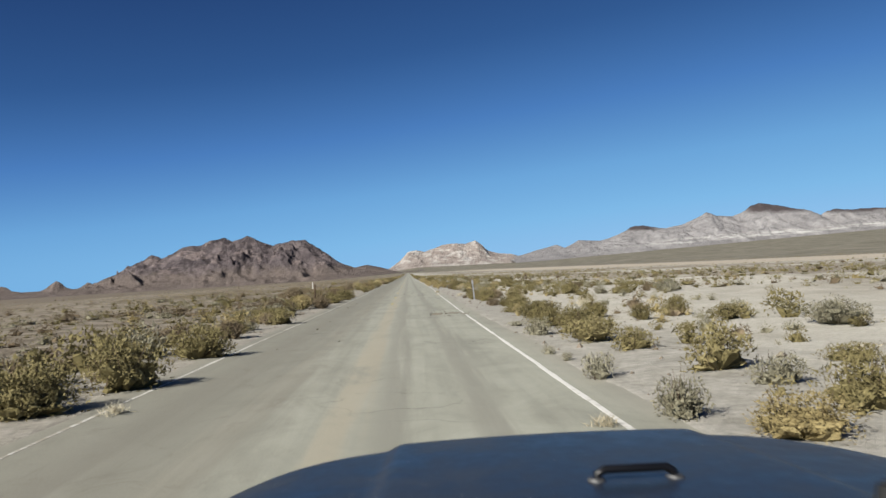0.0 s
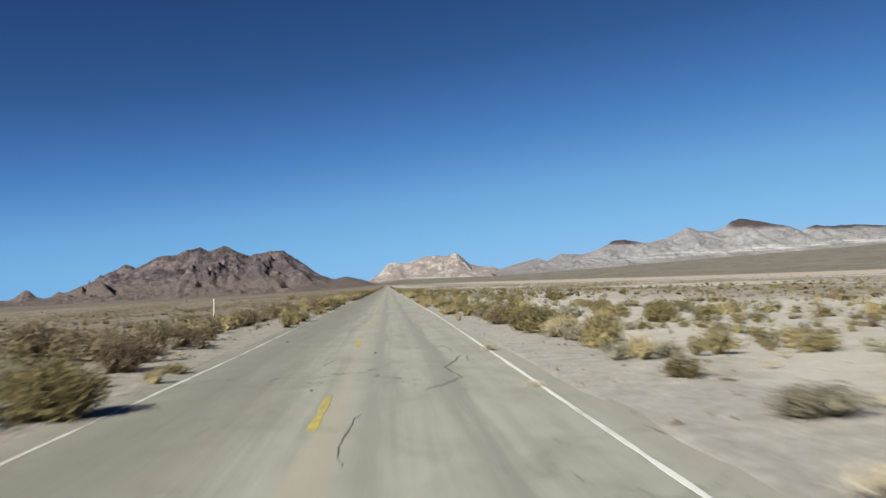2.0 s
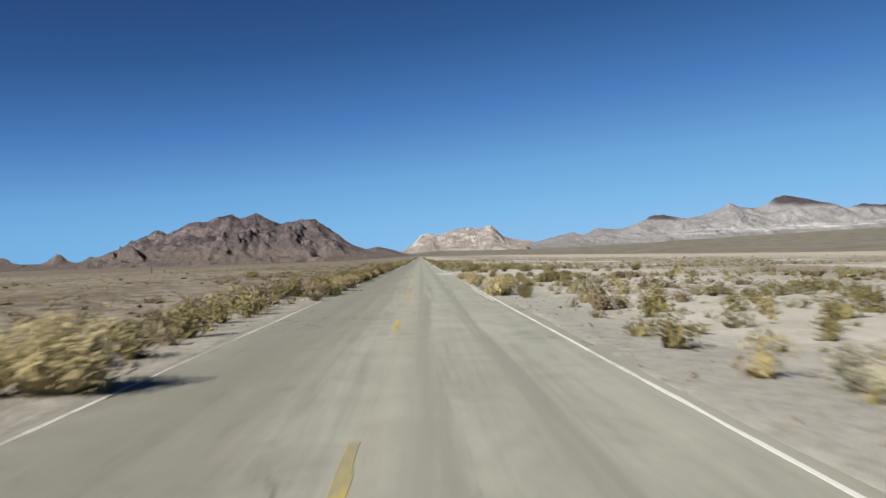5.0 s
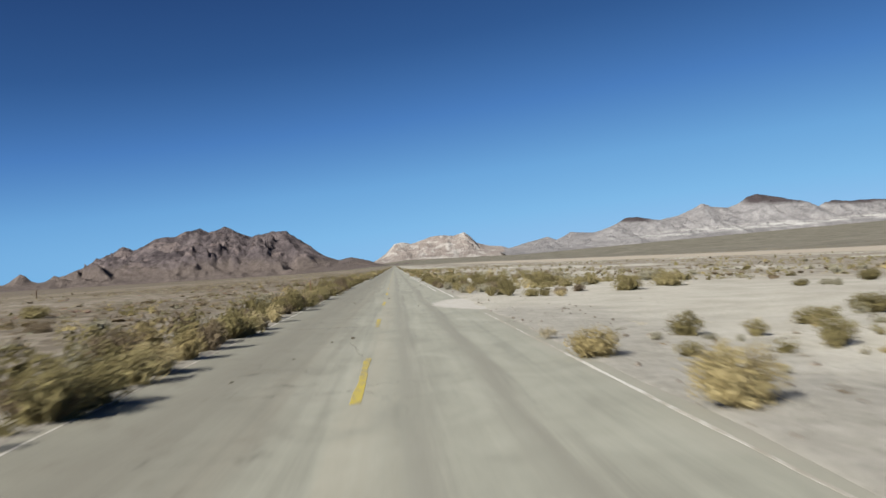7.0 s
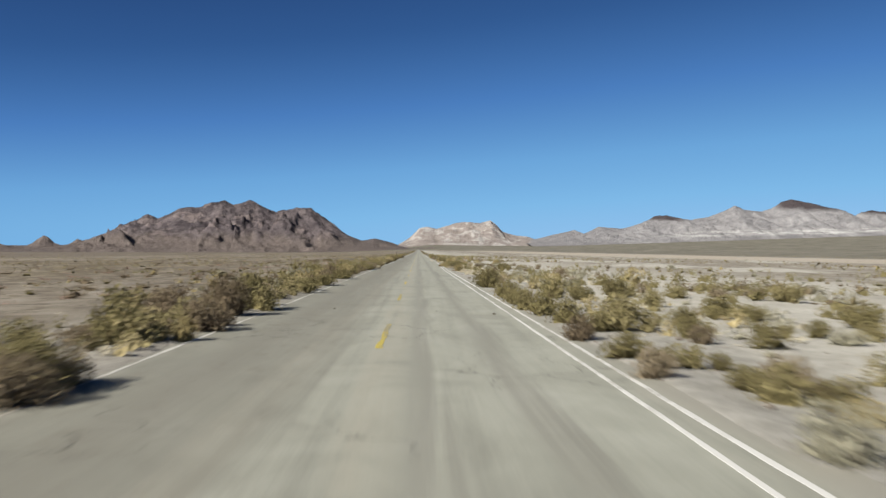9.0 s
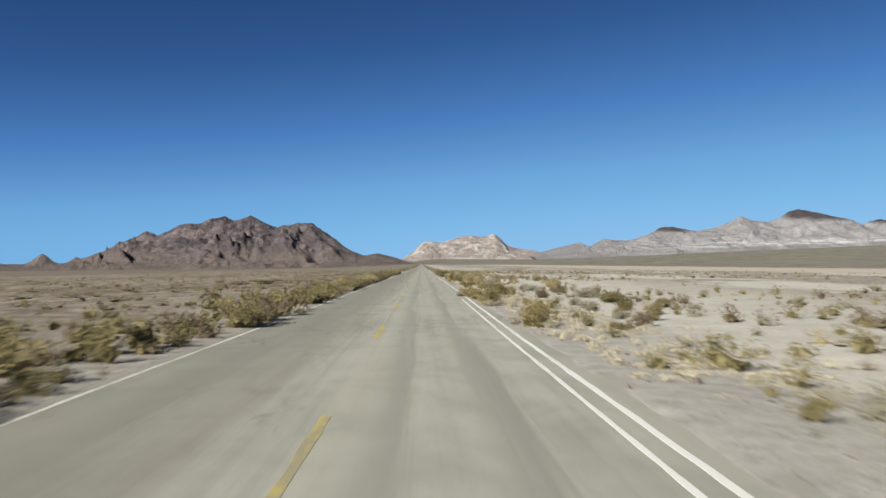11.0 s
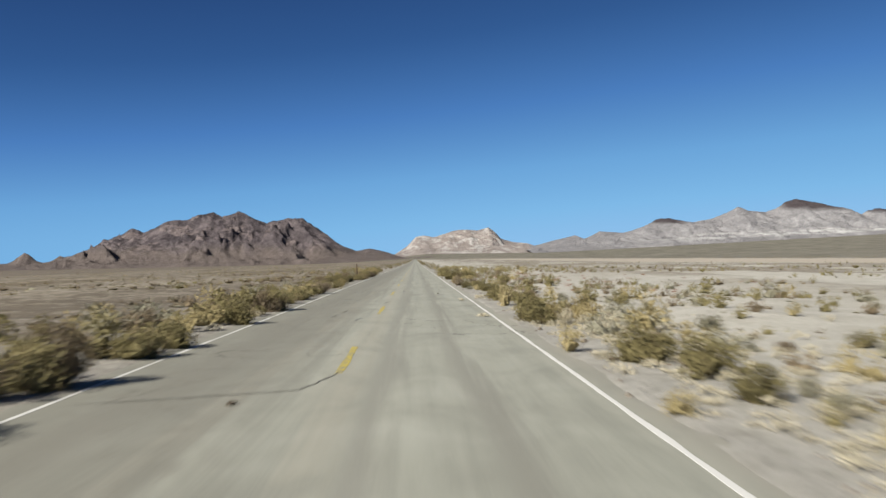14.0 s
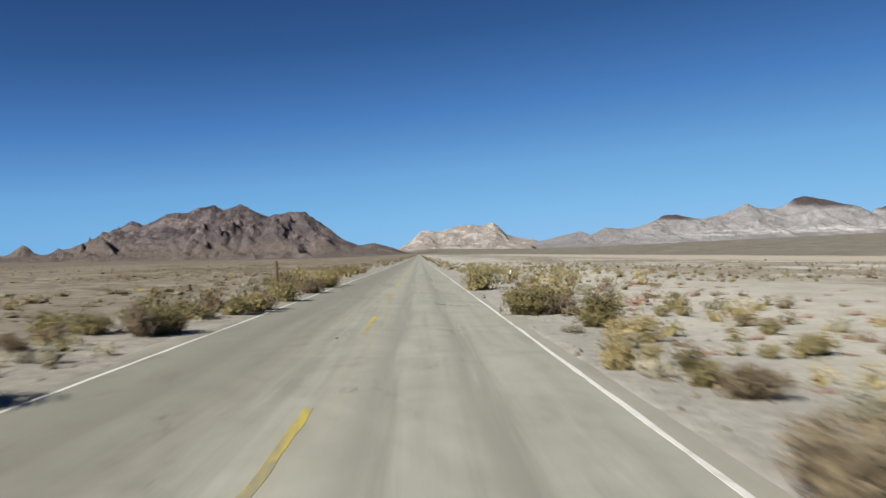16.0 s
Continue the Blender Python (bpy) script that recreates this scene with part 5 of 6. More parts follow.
# more of the row beside the lane: a broad golden clump on the line, and pale green brush
plant_row([("g", 3.0, 286.6, 0.62, 1.0), ("g", 3.3, 287.0, 0.55, 1.0), ("b", 2.75, 286.5, 0.36, 1.0), ("o", 4.6, 286.6, 0.95, 1.0), ("o", 4.95, 290.2, 0.75, 0.9), ("s", 3.6, 290.0, 0.55, 0.8),
           ("o", 5.3, 62.3, 1.05, 1.0), ("s", 4.7, 58.9, 0.50, 1.2), ("g", 5.1, 58.6, 0.48, 1.1), ("s", 5.6, 58.9, 0.55, 1.1), ("o", 6.8, 59.7, 0.62, 1.1), ("o", 4.9, 67.4, 1.10, 1.0), ("s", 5.2, 64.3, 0.7, 1.0)])


def taken(x, y, gap):
    return any((x - px) ** 2 + (y - py) ** 2 < (pr + gap) ** 2 for px, py, pr in planted if abs(py - y) < 3)


# what grows between and beyond those
def pick(rng, weights):
    return rng.choice(list(weights), p=np.array(list(weights.values())) / sum(weights.values()))


LEFT_MIX = {"o": 0.42, "g": 0.16, "b": 0.25, "s": 0.12, "y": 0.05}
RIGHT_DRY = {"o": 0.34, "g": 0.2, "b": 0.1, "s": 0.14, "y": 0.22}
RIGHT_MIX = {"o": 0.46, "g": 0.18, "b": 0.10, "s": 0.18, "y": 0.08}
OPEN = [(-3, 9), (110, 142), (234, 262), (396, 440)]   # stretches of the verge where few shrubs are planted singly
# the scattered scrub of the plain, too many to count
def scatter(name, label, cover, seed, blades, size_mu, x_of, y0, y1, count, weights, thin=lambda x, y: True, inner=0.0, body=1, squat=1.0, close=1.0, fill=1.0):
    rng = np.random.RandomState(seed)
    keys = list(KINDS)
    stock = {}
    for tier, share in enumerate((close, 1.0, 0.52, 0.28)):
        n = int(blades * share)
        if (tier == 0 and blades > 100) or (tier > 1 and blades <= 100):
            continue
        grow = min(2.3, (2600 / n) ** 0.33)
        for k in keys:
            tall, length, width, upward, lobes = KINDS[k][3:8]
            stock[k, tier] = [shrub_tris(np.random.RandomState(900 + i), n, min(lobes, 16), tall, length * (min(grow, 1.1) if k == "y" else grow ** 0.6), width * grow ** 1.2, upward, 0 if k == "y" else (1 if tier == 0 and close > 1 else body), 1.0 if tier == 0 and close > 1 else fill) for i in range(4)]
    out, which = [], []
    for _ in range(count):
        x, y = x_of(rng), rng.uniform(y0, y1)
        wide = float(np.clip(rng.lognormal(size_mu, 0.42), 0.14, 1.25))
        k = pick(rng, weights)
        if k == "y":
            wide = min(wide, 0.42)
        if not thin(x, y) or abs(x) - wide * 0.55 < inner or (cover and taken(x, y, wide * cover)):
            continue
        if inner:
            planted.append((x, y, wide / 2))
        # close to the road the small scatter is finer; among large shrubs the small ones have fewer leaves
        tier = (0 if abs(x) < 16 and y < 400 else 1) if blades <= 100 else 1 if wide > 0.72 else 2 if wide > 0.46 else 3
        t, a = stock[k, tier][rng.randint(4)], rng.uniform(0, 6.28)
        r = np.array([[math.cos(a), -math.sin(a), 0], [math.sin(a), math.cos(a), 0], [0, 0, rng.uniform(0.8, 1.15) * (0.7 if k == "y" else 1.0) * squat]])
        out.append(t @ r.T * wide + np.array([x, y, float(ground_height(x, y)) - 0.03]))
        which.append(np.full(len(t), keys.index(k)))
    me = soup_mesh(name, np.concatenate(out), [KINDS[k][2] for k in keys], np.concatenate(which))
    tagged(new(name, me), label, "shrubs", kind="stuff")


RELIEF2 = Field(9)
open_sand = lambda x, y: not (x > 3 and 176 < y < 197 + 0.1 * x) and not 112 < x < 240 and RELIEF2.sum(x / 16, y / 22, 3) > -0.25
def verge_scrub(name, label, seed, side, inner, spread, y0, y1, per_metre, mu, weights, gap):
    scatter(name, label, gap, seed, 300, mu, lambda r: side * (inner + 0.5 + abs(r.normal()) * spread), y0, y1, int((y1 - y0) * per_metre), weights,
            lambda x, y: side < 0 or not 175 < y < 198, inner, 1)


# closed stretches of scrub along both edges of the road
for i, (y0, y1) in enumerate(OPEN):
    verge_scrub("verge_scrub_left", "mixed olive and brown scrub along the dusty road edge", 50 + i, -1, 3.25, 1.4, y0, y1, 2.2, -0.2, LEFT_MIX, 0.2)
    verge_scrub("verge_scrub_right", "mixed olive and golden scrub along the sandy road edge", 60 + i, 1, 3.8, 3.6, y0, y1, 1.9, -0.25, RIGHT_MIX, 0.2)
for i, (y0, y1, inner) in enumerate(((-3, 68, 3.4), (68, 100, 4.7), (100, 255, 3.25), (255, 400, 3.25))):
    verge_scrub("hedge_scrub", "low brown and olive scrub filling the verge", 70 + i, -1, inner, 1.25, y0, y1, 3.2, -0.38 if y0 < 250 else -0.62, LEFT_MIX, 0.06)
for i, (y0, y1) in enumerate(((146, 186), (252, 300), (300, 352), (194, 234))):
    scatter("hedge_scrub", "low straw-olive scrub in an unbroken row along the road edge", 0, 85 + i, 400, -0.42, lambda r: -3.32 - abs(r.normal()) * 0.32, y0, y1, int((y1 - y0) * 2.5), {"o": 0.5, "g": 0.24, "b": 0.2, "y": 0.06}, inner=2.98, squat=0.92)
scatter("hedge_scrub", "straw and brown scrub crowding the road edge", 0, 89, 420, -0.5, lambda r: -3.25 - abs(r.normal()) * 0.35, 283, 303, 46, {"o": 0.4, "g": 0.2, "b": 0.25, "y": 0.15}, inner=2.98, squat=0.9)
verge_scrub("shoulder_scrub", "small olive and grey shrubs along the sandy shoulder", 80, 1, 4.9, 4.5, 0, 170, 2.4, -0.75, RIGHT_MIX, 0.1)
verge_scrub("shoulder_scrub", "small olive and golden shrubs along the sandy shoulder", 81, 1, 3.9, 3.4, 200, 262, 3.2, -0.7, RIGHT_DRY, 0.08)
verge_scrub("shoulder_scrub", "small olive and golden shrubs along the sandy shoulder", 82, 1, 3.9, 1.5, 262, 306, 1.7, -0.8, RIGHT_DRY, 0.08)
verge_scrub("shoulder_scrub", "small olive and golden shrubs along the sandy shoulder", 83, 1, 3.9, 2.6, 306, 400, 2.8, -0.7, RIGHT_DRY, 0.08)
LITTER = {"b": .45, "s": .2, "y": .35}
scatter("dry_litter_right", "low dry litter and straw between the verge shrubs", 0, 7, 34, -1.35, lambda r: 4.6 + abs(r.normal()) * 4.0, -3, 175, 900, LITTER, body=3, squat=0.5)
scatter("dry_litter_right", "low dry litter and straw between the verge shrubs", 0, 8, 34, -1.35, lambda r: 3.9 + abs(r.normal()) * 3.6, 199, 400, 1300, LITTER, body=3, squat=0.5)
scatter("dry_litter_left", "low dry litter and straw along the road edge", 0, 9, 34, -1.35, lambda r: -3.5 - abs(r.normal()) * 2.2, -3, 400, 1300, LITTER, body=3, squat=0.5)
scatter("dry_grass_patch", "patches of cream-coloured dry grass between verge shrubs", 0, 10, 90, -0.75, lambda r: 5.0 + r.normal() * 0.95, 256, 338, 1150, {"y": 1.0}, inner=3.4, squat=0.75)
scatter("plain_clumps_left", "low brown and olive clumps covering the near plain", 0, 11, 44, -0.5, lambda r: -6.0 - abs(r.exponential(22)), -5, 150, 1800, {"o": .3, "g": .08, "b": .4, "s": .22}, body=3, squat=0.42)
scatter("left_near_scrub", "low dry brown scrub and grass tufts on the plain", 0.3, 1, 46, -0.5, lambda r: -6.5 - abs(r.exponential(17)), -5, 520, 5200, {"o": .22, "g": .08, "b": .5, "s": .14, "y": .06}, open_sand, body=3, squat=0.5, close=1.9)
scatter("right_near_scrub", "olive and grey scrub scattered over pale sand", 0.3, 2, 70, -0.66, lambda r: 8.0 + abs(r.exponential(24)), -5, 520, 4600, {"o": .42, "g": .04, "b": .27, "s": .25, "y": .02}, open_sand, body=3, close=2.1, fill=1.3)
mid_sand = lambda x, y: not (x > 3 and 172 < y < 197 + 0.1 * x) and RELIEF2.sum(x / 13, y / 18, 3) > (-0.4 if y < 150 else -0.1)
scatter("mid_right_scrub", "rounded olive scrub spread over the sandy flat", 0.2, 13, 60, -0.24, lambda r: 8.5 + abs(r.exponential(36)), 12, 176, 2200, {"o": .62, "g": .04, "b": .16, "s": .18}, mid_sand, body=3, squat=0.72, close=3.0, fill=1.3)
scatter("mid_right_scrub", "rounded olive scrub spread over the sandy flat", 0.2, 14, 60, -0.4, lambda r: 7.5 + abs(r.exponential(34)), 192, 262, 950, {"o": .62, "g": .04, "b": .16, "s": .18}, mid_sand, body=3, squat=0.72, close=3.0, fill=1.3)
scatter("plain_tufts_right", "low grey-brown and olive tufts dotted over the pale flat", 0, 18, 22, -0.75, lambda r: 12 + abs(r.exponential(48)), 205, 700, 4200, {"o": .34, "b": .36, "s": .3}, lambda x, y: RELIEF2.sum(x / 16, y / 22, 3) > -0.15, body=3, squat=0.55, fill=1.3)
scatter("plain_tufts_right", "low olive and straw tufts in broken rows over the sandy flat", 0, 19, 26, -0.6, lambda r: 13 + abs(r.exponential(44)), 45, 240, 2600, {"o": .5, "g": .12, "b": .2, "s": .18}, lambda x, y: open_sand(x, y) and RELIEF2.sum(x / 24, y / 9, 3) > -0.1, body=3, squat=0.7, fill=1.3)
scatter("mid_left_scrub", "dense brown and olive scrub on the near plain", 0.15, 16, 130, -0.42, lambda r: -5.4 - abs(r.exponential(9)), 0, 98, 520, {"o": .46, "g": .08, "b": .34, "s": .12}, body=1, squat=0.85)
scatter("plain_tufts_left", "low olive and grey-brown tufts dotted over the plain", 0, 15, 24, -0.72, lambda r: -6.5 - abs(r.exponential(38)), 100, 640, 4200, {"o": .5, "g": .06, "b": .3, "s": .14}, open_sand, body=3, squat=0.55)
scatter("red_herbs", "low rust-red dry herbs scattered over pale sand", 0, 17, 90, -0.8, lambda r: 5.2 + abs(r.normal()) * 5.5, 344, 400, 210, {"r": .8, "b": .2}, body=1, squat=0.6)
scatter("red_herbs", "low rust-red dry herbs scattered over the plain", 0, 18, 60, -0.8, lambda r: -7.5 - abs(r.exponential(12)), 196, 330, 260, {"r": .75, "b": .25}, body=3, squat=0.5)
scatter("far_verge_scrub", "unbroken row of roadside scrub running into the distance", 0, 3, 40, -0.1, lambda r: r.choice([-1, 1]) * (3.7 + abs(r.normal()) * 2.6), 440, 1700, 1300, LEFT_MIX, body=3)
scatter("far_left_scrub", "sparse brown scrub on the far plain", 0, 4, 16, -0.55, lambda r: -r.uniform(45, 330), 40, 1100, 4200, {"o": .25, "g": .1, "b": .45, "s": .2}, open_sand, body=3)
scatter("far_right_scrub", "sparse olive scrub on the far plain", 0, 6, 18, -0.4, lambda r: r.uniform(50, 420), 40, 1200, 5600, {"o": .3, "g": .05, "b": .42, "s": .23}, open_sand, body=3, fill=1.3)


# ---- stones on the verge ----
def make_stones():
    rng = np.random.RandomState(12)
    out = []
    for _ in range(2600):
        side = rng.choice([-1, 1], p=[0.35, 0.65])
        x, y = side * (3.3 + abs(rng.normal()) * 2.2), rng.uniform(-2, 420)
        s = float(np.clip(rng.lognormal(-3.6, 0.5), 0.012, 0.12))
        p = rng.normal(size=(6, 3)) * 0.15 + np.array([(1, 0, 0), (-1, 0, 0), (0, 1, 0), (0, -1, 0), (0, 0, 0.8), (0, 0, -0.5)])
        p = p * s + np.array([x, y, float(ground_height(x, y)) + s * 0.15])
        out += [p[[a, b, c]] for a, b, c in ((0, 2, 4), (2, 1, 4), (1, 3, 4), (3, 0, 4), (2, 0, 5), (1, 2, 5), (3, 1, 5), (0, 3, 5))]
    tagged(new("verge_stones", soup_mesh("verge_stones", np.array(out), [STONE])), "small brown stones strewn along the sandy verge", "stones", kind="stuff")


make_stones()


# ---- cracks across and along the lane ----
def crack(points, width, seed):
    """A wavering tarred crack through the points (x, y)."""
    rng = np.random.RandomState(seed)
    verts, faces = [], []
    pts = []
    for (x0, y0), (x1, y1) in zip(points[:-1], points[1:]):
        k = max(3, int(math.hypot(x1 - x0, y1 - y0) / 0.12))
        pts += [(x0 + (x1 - x0) * i / k, y0 + (y1 - y0) * i / k) for i in range(k)]
    pts = np.array(pts + [points[-1]])
    wander = np.cumsum(rng.normal(size=(len(pts), 2)) * 0.018, axis=0)
    pts = pts + wander - np.linspace(0, 1, len(pts))[:, None] * wander[-1]
    for i, (x, y) in enumerate(pts):
        a, b = pts[max(0, i - 1)], pts[min(len(pts) - 1, i + 1)]
        d = (b - a) / (np.linalg.norm(b - a) + 1e-6)
        w = width * rng.uniform(0.35, 1.3) * min(1, 0.3 + i * 0.2, 0.3 + (len(pts) - 1 - i) * 0.2) / 2
        z = road_top(x) + 0.004
        verts += [(x - d[1] * w, y + d[0] * w, z), (x, y, z + 0.003), (x + d[1] * w, y - d[0] * w, z)]
    for i in range(len(pts) - 1):
        for j in (0, 1):
            faces.append((i * 3 + j, i * 3 + j + 1, i * 3 + j + 4, i * 3 + j + 3))
    ob = new("road_crack", mesh_of("road_crack", verts, faces, TAR))
    tagged(ob, "dark tar-filled crack in the bleached asphalt", "crack", kind="structure")


crack([(-3.0, 90.2), (-1.6, 90.6), (-1.0, 90.5)], 0.10, 1)
crack([(-0.75, 90.6), (0.1, 90.75), (0.5, 90.8)], 0.12, 2)
crack([(0.9, 90.8), (1.5, 91.1), (2.1, 91.0)], 0.11, 3)
crack([(2.1, 91.0), (2.6, 91.3), (3.0, 91.2)], 0.04, 12)
crack([(0.15, 90.7), (-0.25, 90.0), (-0.2, 89.2)], 0.05, 4)
crack([(0.25, 92.6), (0.3, 91.4)], 0.05, 5)
crack([(1.3, 56.4), (1.9, 57.8), (1.8, 59.6), (2.3, 62.0)], 0.035, 6)
crack([(2.03, 65.3), (2.05, 64.9), (2.12, 64.1), (2.08, 63.0)], 0.024, 7)
crack([(2.42, 62.1), (2.36, 61.4), (2.32, 60.6)], 0.026, 16)
crack([(1.0, 64.3), (1.55, 64.3)], 0.04, 17)
crack([(1.85, 64.4), (2.2, 64.8)], 0.035, 18)
crack([(-1.14, 334.3), (-1.10, 335.4)], 0.04, 8)
crack([(-0.44, 332.8), (-0.32, 333.9)], 0.045, 9)
crack([(-1.03, 336.3), (-1.03, 337.6)], 0.025, 13)
crack([(0.37, 51.6), (0.39, 52.6), (0.48, 54.4)], 0.014, 14)
crack([(-0.06, 341.0), (-0.03, 341.9), (0.15, 342.9)], 0.03, 15)
crack([(-1.9, 352.2), (-0.7, 353.0)], 0.03, 10)
crack([(-2.6, 321.1), (-1.3, 321.5), (-0.31, 321.85), (-0.17, 322.4), (-0.01, 323.3)], 0.028, 11)
crack_rng = np.random.RandomState(44)
for i in range(9):
    cy, cx = crack_rng.uniform(4, 410), crack_rng.uniform(-2.6, 2.2)
    if crack_rng.rand() < 0.6:
        ends = [(cx, cy), (cx + crack_rng.uniform(0.4, 1.6), cy + crack_rng.normal() * 0.2)]
    else:
        ends = [(cx, cy), (cx + crack_rng.normal() * 0.2, cy + crack_rng.uniform(0.8, 3.0))]
    crack([(min(2.9, x), y) for x, y in ends], crack_rng.uniform(0.005, 0.011), 100 + i)


# ---- the broken place at the lane's edge ----
def make_broken_place():
    rng = np.random.RandomState(61)
    for cx, cy, rx, ry in ((1.86, 30.2, 0.20, 0.85), (2.45, 30.6, 0.28, 0.55), (2.80, 29.6, 0.14, 0.5)):
        n = 22
        ring = [(cx + rx * math.cos(t) * (1 + 0.16 * rng.normal()), cy + ry * math.sin(t) * (1 + 0.16 * rng.normal())) for t in np.linspace(0, 2 * math.pi, n, endpoint=False)]
        verts = [(x, y, road_top(x) + 0.004) for x, y in ring] + [(cx + (x - cx) * 0.8, cy + (y - cy) * 0.8, road_top(x) + 0.009) for x, y in ring] + [(cx, cy, road_top(cx) + 0.008)]
        faces = [(i, (i + 1) % n, n + (i + 1) % n, n + i) for i in range(n)] + [(n + i, n + (i + 1) % n, 2 * n) for i in range(n)]
        tagged(new("road_patch", mesh_of("road_patch", verts, faces, PATCH)), "ragged brown patch in the broken asphalt lane", "road patch", kind="structure")
    out = []
    for _ in range(170):
        s = float(np.clip(rng.lognormal(-4.0, 0.5), 0.01, 0.045))
        x = float(np.clip(1.6 + abs(rng.normal()) * 0.9, 1.5, 3.0))
        y = 30.2 + rng.normal() * 1.3 + (x - 1.6) * 0.5
        if rng.rand() < 0.45:
            x, y = -3.05 - abs(rng.normal()) * 0.45, 90.3 + rng.normal() * 0.5
        p = rng.normal(size=(6, 3)) * 0.2 + np.array([(1, 0, 0), (-1, 0, 0), (0, 1, 0), (0, -1, 0), (0, 0, 0.5), (0, 0, -0.3)])
        p = p * s + np.array([x, y, max(road_top(x), float(ground_height(x, y))) + s * 0.2])
        out += [p[[i, j, k]] for i, j, k in ((0, 2, 4), (2, 1, 4), (1, 3, 4), (3, 0, 4), (2, 0, 5), (1, 2, 5), (3, 1, 5), (0, 3, 5))]
    tagged(new("asphalt_crumbs", soup_mesh("asphalt_crumbs", np.array(out), [CRUMB])), "dark crumbs of broken asphalt strewn over the lane", "rubble", kind="stuff")


PATCH = make_plain("brown_patched_asphalt", (0.194, 0.175, 0.138), 0.9, spec=0.1, grain=6.0)
CLOD = make_plain("dark_earth", (0.0539, 0.0432, 0.0324), 0.9, spec=0.1)
CRUMB = make_plain("asphalt_crumb", (0.103, 0.0888, 0.0701), 0.9, spec=0.1)
make_broken_place()
crack([(1.64, 29.4), (1.62, 30.2), (1.67, 31.0), (1.95, 31.1)], 0.055, 61)
crack([(2.2, 30.2), (2.5, 29.9), (2.85, 30.1)], 0.035, 62)
crack([(2.1, 31.3), (2.6, 31.2), (2.9, 30.7)], 0.045, 63)
crack([(1.25, 27.9), (1.75, 28.0)], 0.05, 64)


# ---- clods and scraps on the lane ----
def make_clods():
    rng = np.random.RandomState(15)
    for _ in range(44):
        s = float(np.clip(rng.lognormal(-3.3, 0.35), 0.02, 0.06))
        x, y = rng.uniform(-2.7, 2.8), rng.uniform(6, 400)
        bm = bmesh.new()
        bmesh.ops.create_icosphere(bm, subdivisions=1, radius=s)
        for vert in bm.verts:
            vert.co *= rng.uniform(0.7, 1.25)
            vert.co.z *= 0.5
        bmesh.ops.translate(bm, vec=(x, y, road_top(x) + s * 0.22), verts=bm.verts)
        me = bpy.data.meshes.new("clod")
        bm.to_mesh(me)
        bm.free()
        me.materials.append(CLOD)
        tagged(new("clod", me), "dark lump of earth lying on the asphalt", "stone", group="lumps on the road")


make_clods()


# ---- roadside posts ----
def box_bm(x, y, z, sx, sy, sz, bevel=0.004):
    bm = bmesh.new()
    bmesh.ops.create_cube(bm, size=1)
    bmesh.ops.scale(bm, vec=(sx, sy, sz), verts=bm.verts)
    if bevel:
        bmesh.ops.bevel(bm, geom=bm.edges[:], offset=bevel, segments=2, affect="EDGES")
    bmesh.ops.translate(bm, vec=(x, y, z), verts=bm.verts)
    return bm


def post_root(name, x, y, lean, label):
    root = new(name)
    root.matrix_basis = pose(x, y, float(ground_height(x, y)) - 0.05, lean[0], lean[1], 0)
    return tagged(root, label, "post")


def delineator(x, y, tall, mat, lean, label, plate):
    """A flanged steel post with a reflector plate near its head."""
    root = post_root("marker_post", x, y, lean, label)
    bm = box_bm(0, 0, tall / 2, 0.055, 0.008, tall + 0.05, 0.002)
    for s in (-1, 1):
        side = box_bm(s * 0.03, -0.012, tall / 2, 0.006, 0.03, tall + 0.05, 0.002)
        me = bpy.data.meshes.new("flange")
        side.to_mesh(me)
        side.free()
        bm.from_mesh(me)
    part("channel_post", bm, mat, root)
    if plate:
        part("reflector_plate", box_bm(0, -0.014, tall - 0.11, 0.085, 0.006, 0.20, 0.002), plate, root, "pale rectangular reflector plate")


def wood_post(x, y, tall, lean, wide=0.10):
    """A weathered round fence post, its head split and worn."""
    root = post_root("wooden_post", x, y, lean, "weathered brown wooden fence post among roadside scrub")
    rng = np.random.RandomState(int(abs(x * 10 + y)))
    bm = bmesh.new()
    bmesh.ops.create_cone(bm, cap_ends=True, segments=14, radius1=wide / 2, radius2=wide * 0.44, depth=tall + 0.1)
    bmesh.ops.subdivide_edges(bm, edges=[e for e in bm.edges if abs(e.verts[0].co.z - e.verts[1].co.z) > 0.1], cuts=5)
    for vert in bm.verts:
        vert.co.x += rng.normal() * wide * 0.03
        vert.co.y += rng.normal() * wide * 0.03
        if vert.co.z > tall / 2:
            vert.co.z -= abs(rng.normal()) * 0.02
    bmesh.ops.translate(bm, vec=(0, 0, tall / 2), verts=bm.verts)
    part("timber", bm, OLD_WOOD, root)
    bm = bmesh.new()
    bmesh.ops.create_cone(bm, cap_ends=False, segments=16, radius1=wide * 0.53, radius2=wide * 0.53, depth=0.012)
    bmesh.ops.translate(bm, vec=(0, 0, tall * 0.8), verts=bm.verts)
    part("wire_wrap", bm, RUSTY, root)


def t_post(x, y, tall, lean):
    """A rusty T-section fence post."""
    root = post_root("fence_post", x, y, lean, "thin rusty steel fence post standing in roadside scrub")
    bm = box_bm(0, 0, tall / 2, 0.05, 0.008, tall + 0.06, 0.002)
    rib = box_bm(0, 0.018, tall / 2, 0.008, 0.035, tall + 0.06, 0.002)
    me = bpy.data.meshes.new("rib")
    rib.to_mesh(me)
    rib.free()
    bm.from_mesh(me)
    part("t_section", bm, RUSTY, root)
    for i in range(5):
        part("stud", box_bm(0, -0.008, tall * (0.35 + 0.13 * i), 0.03, 0.012, 0.015, 0.002), RUSTY, root)


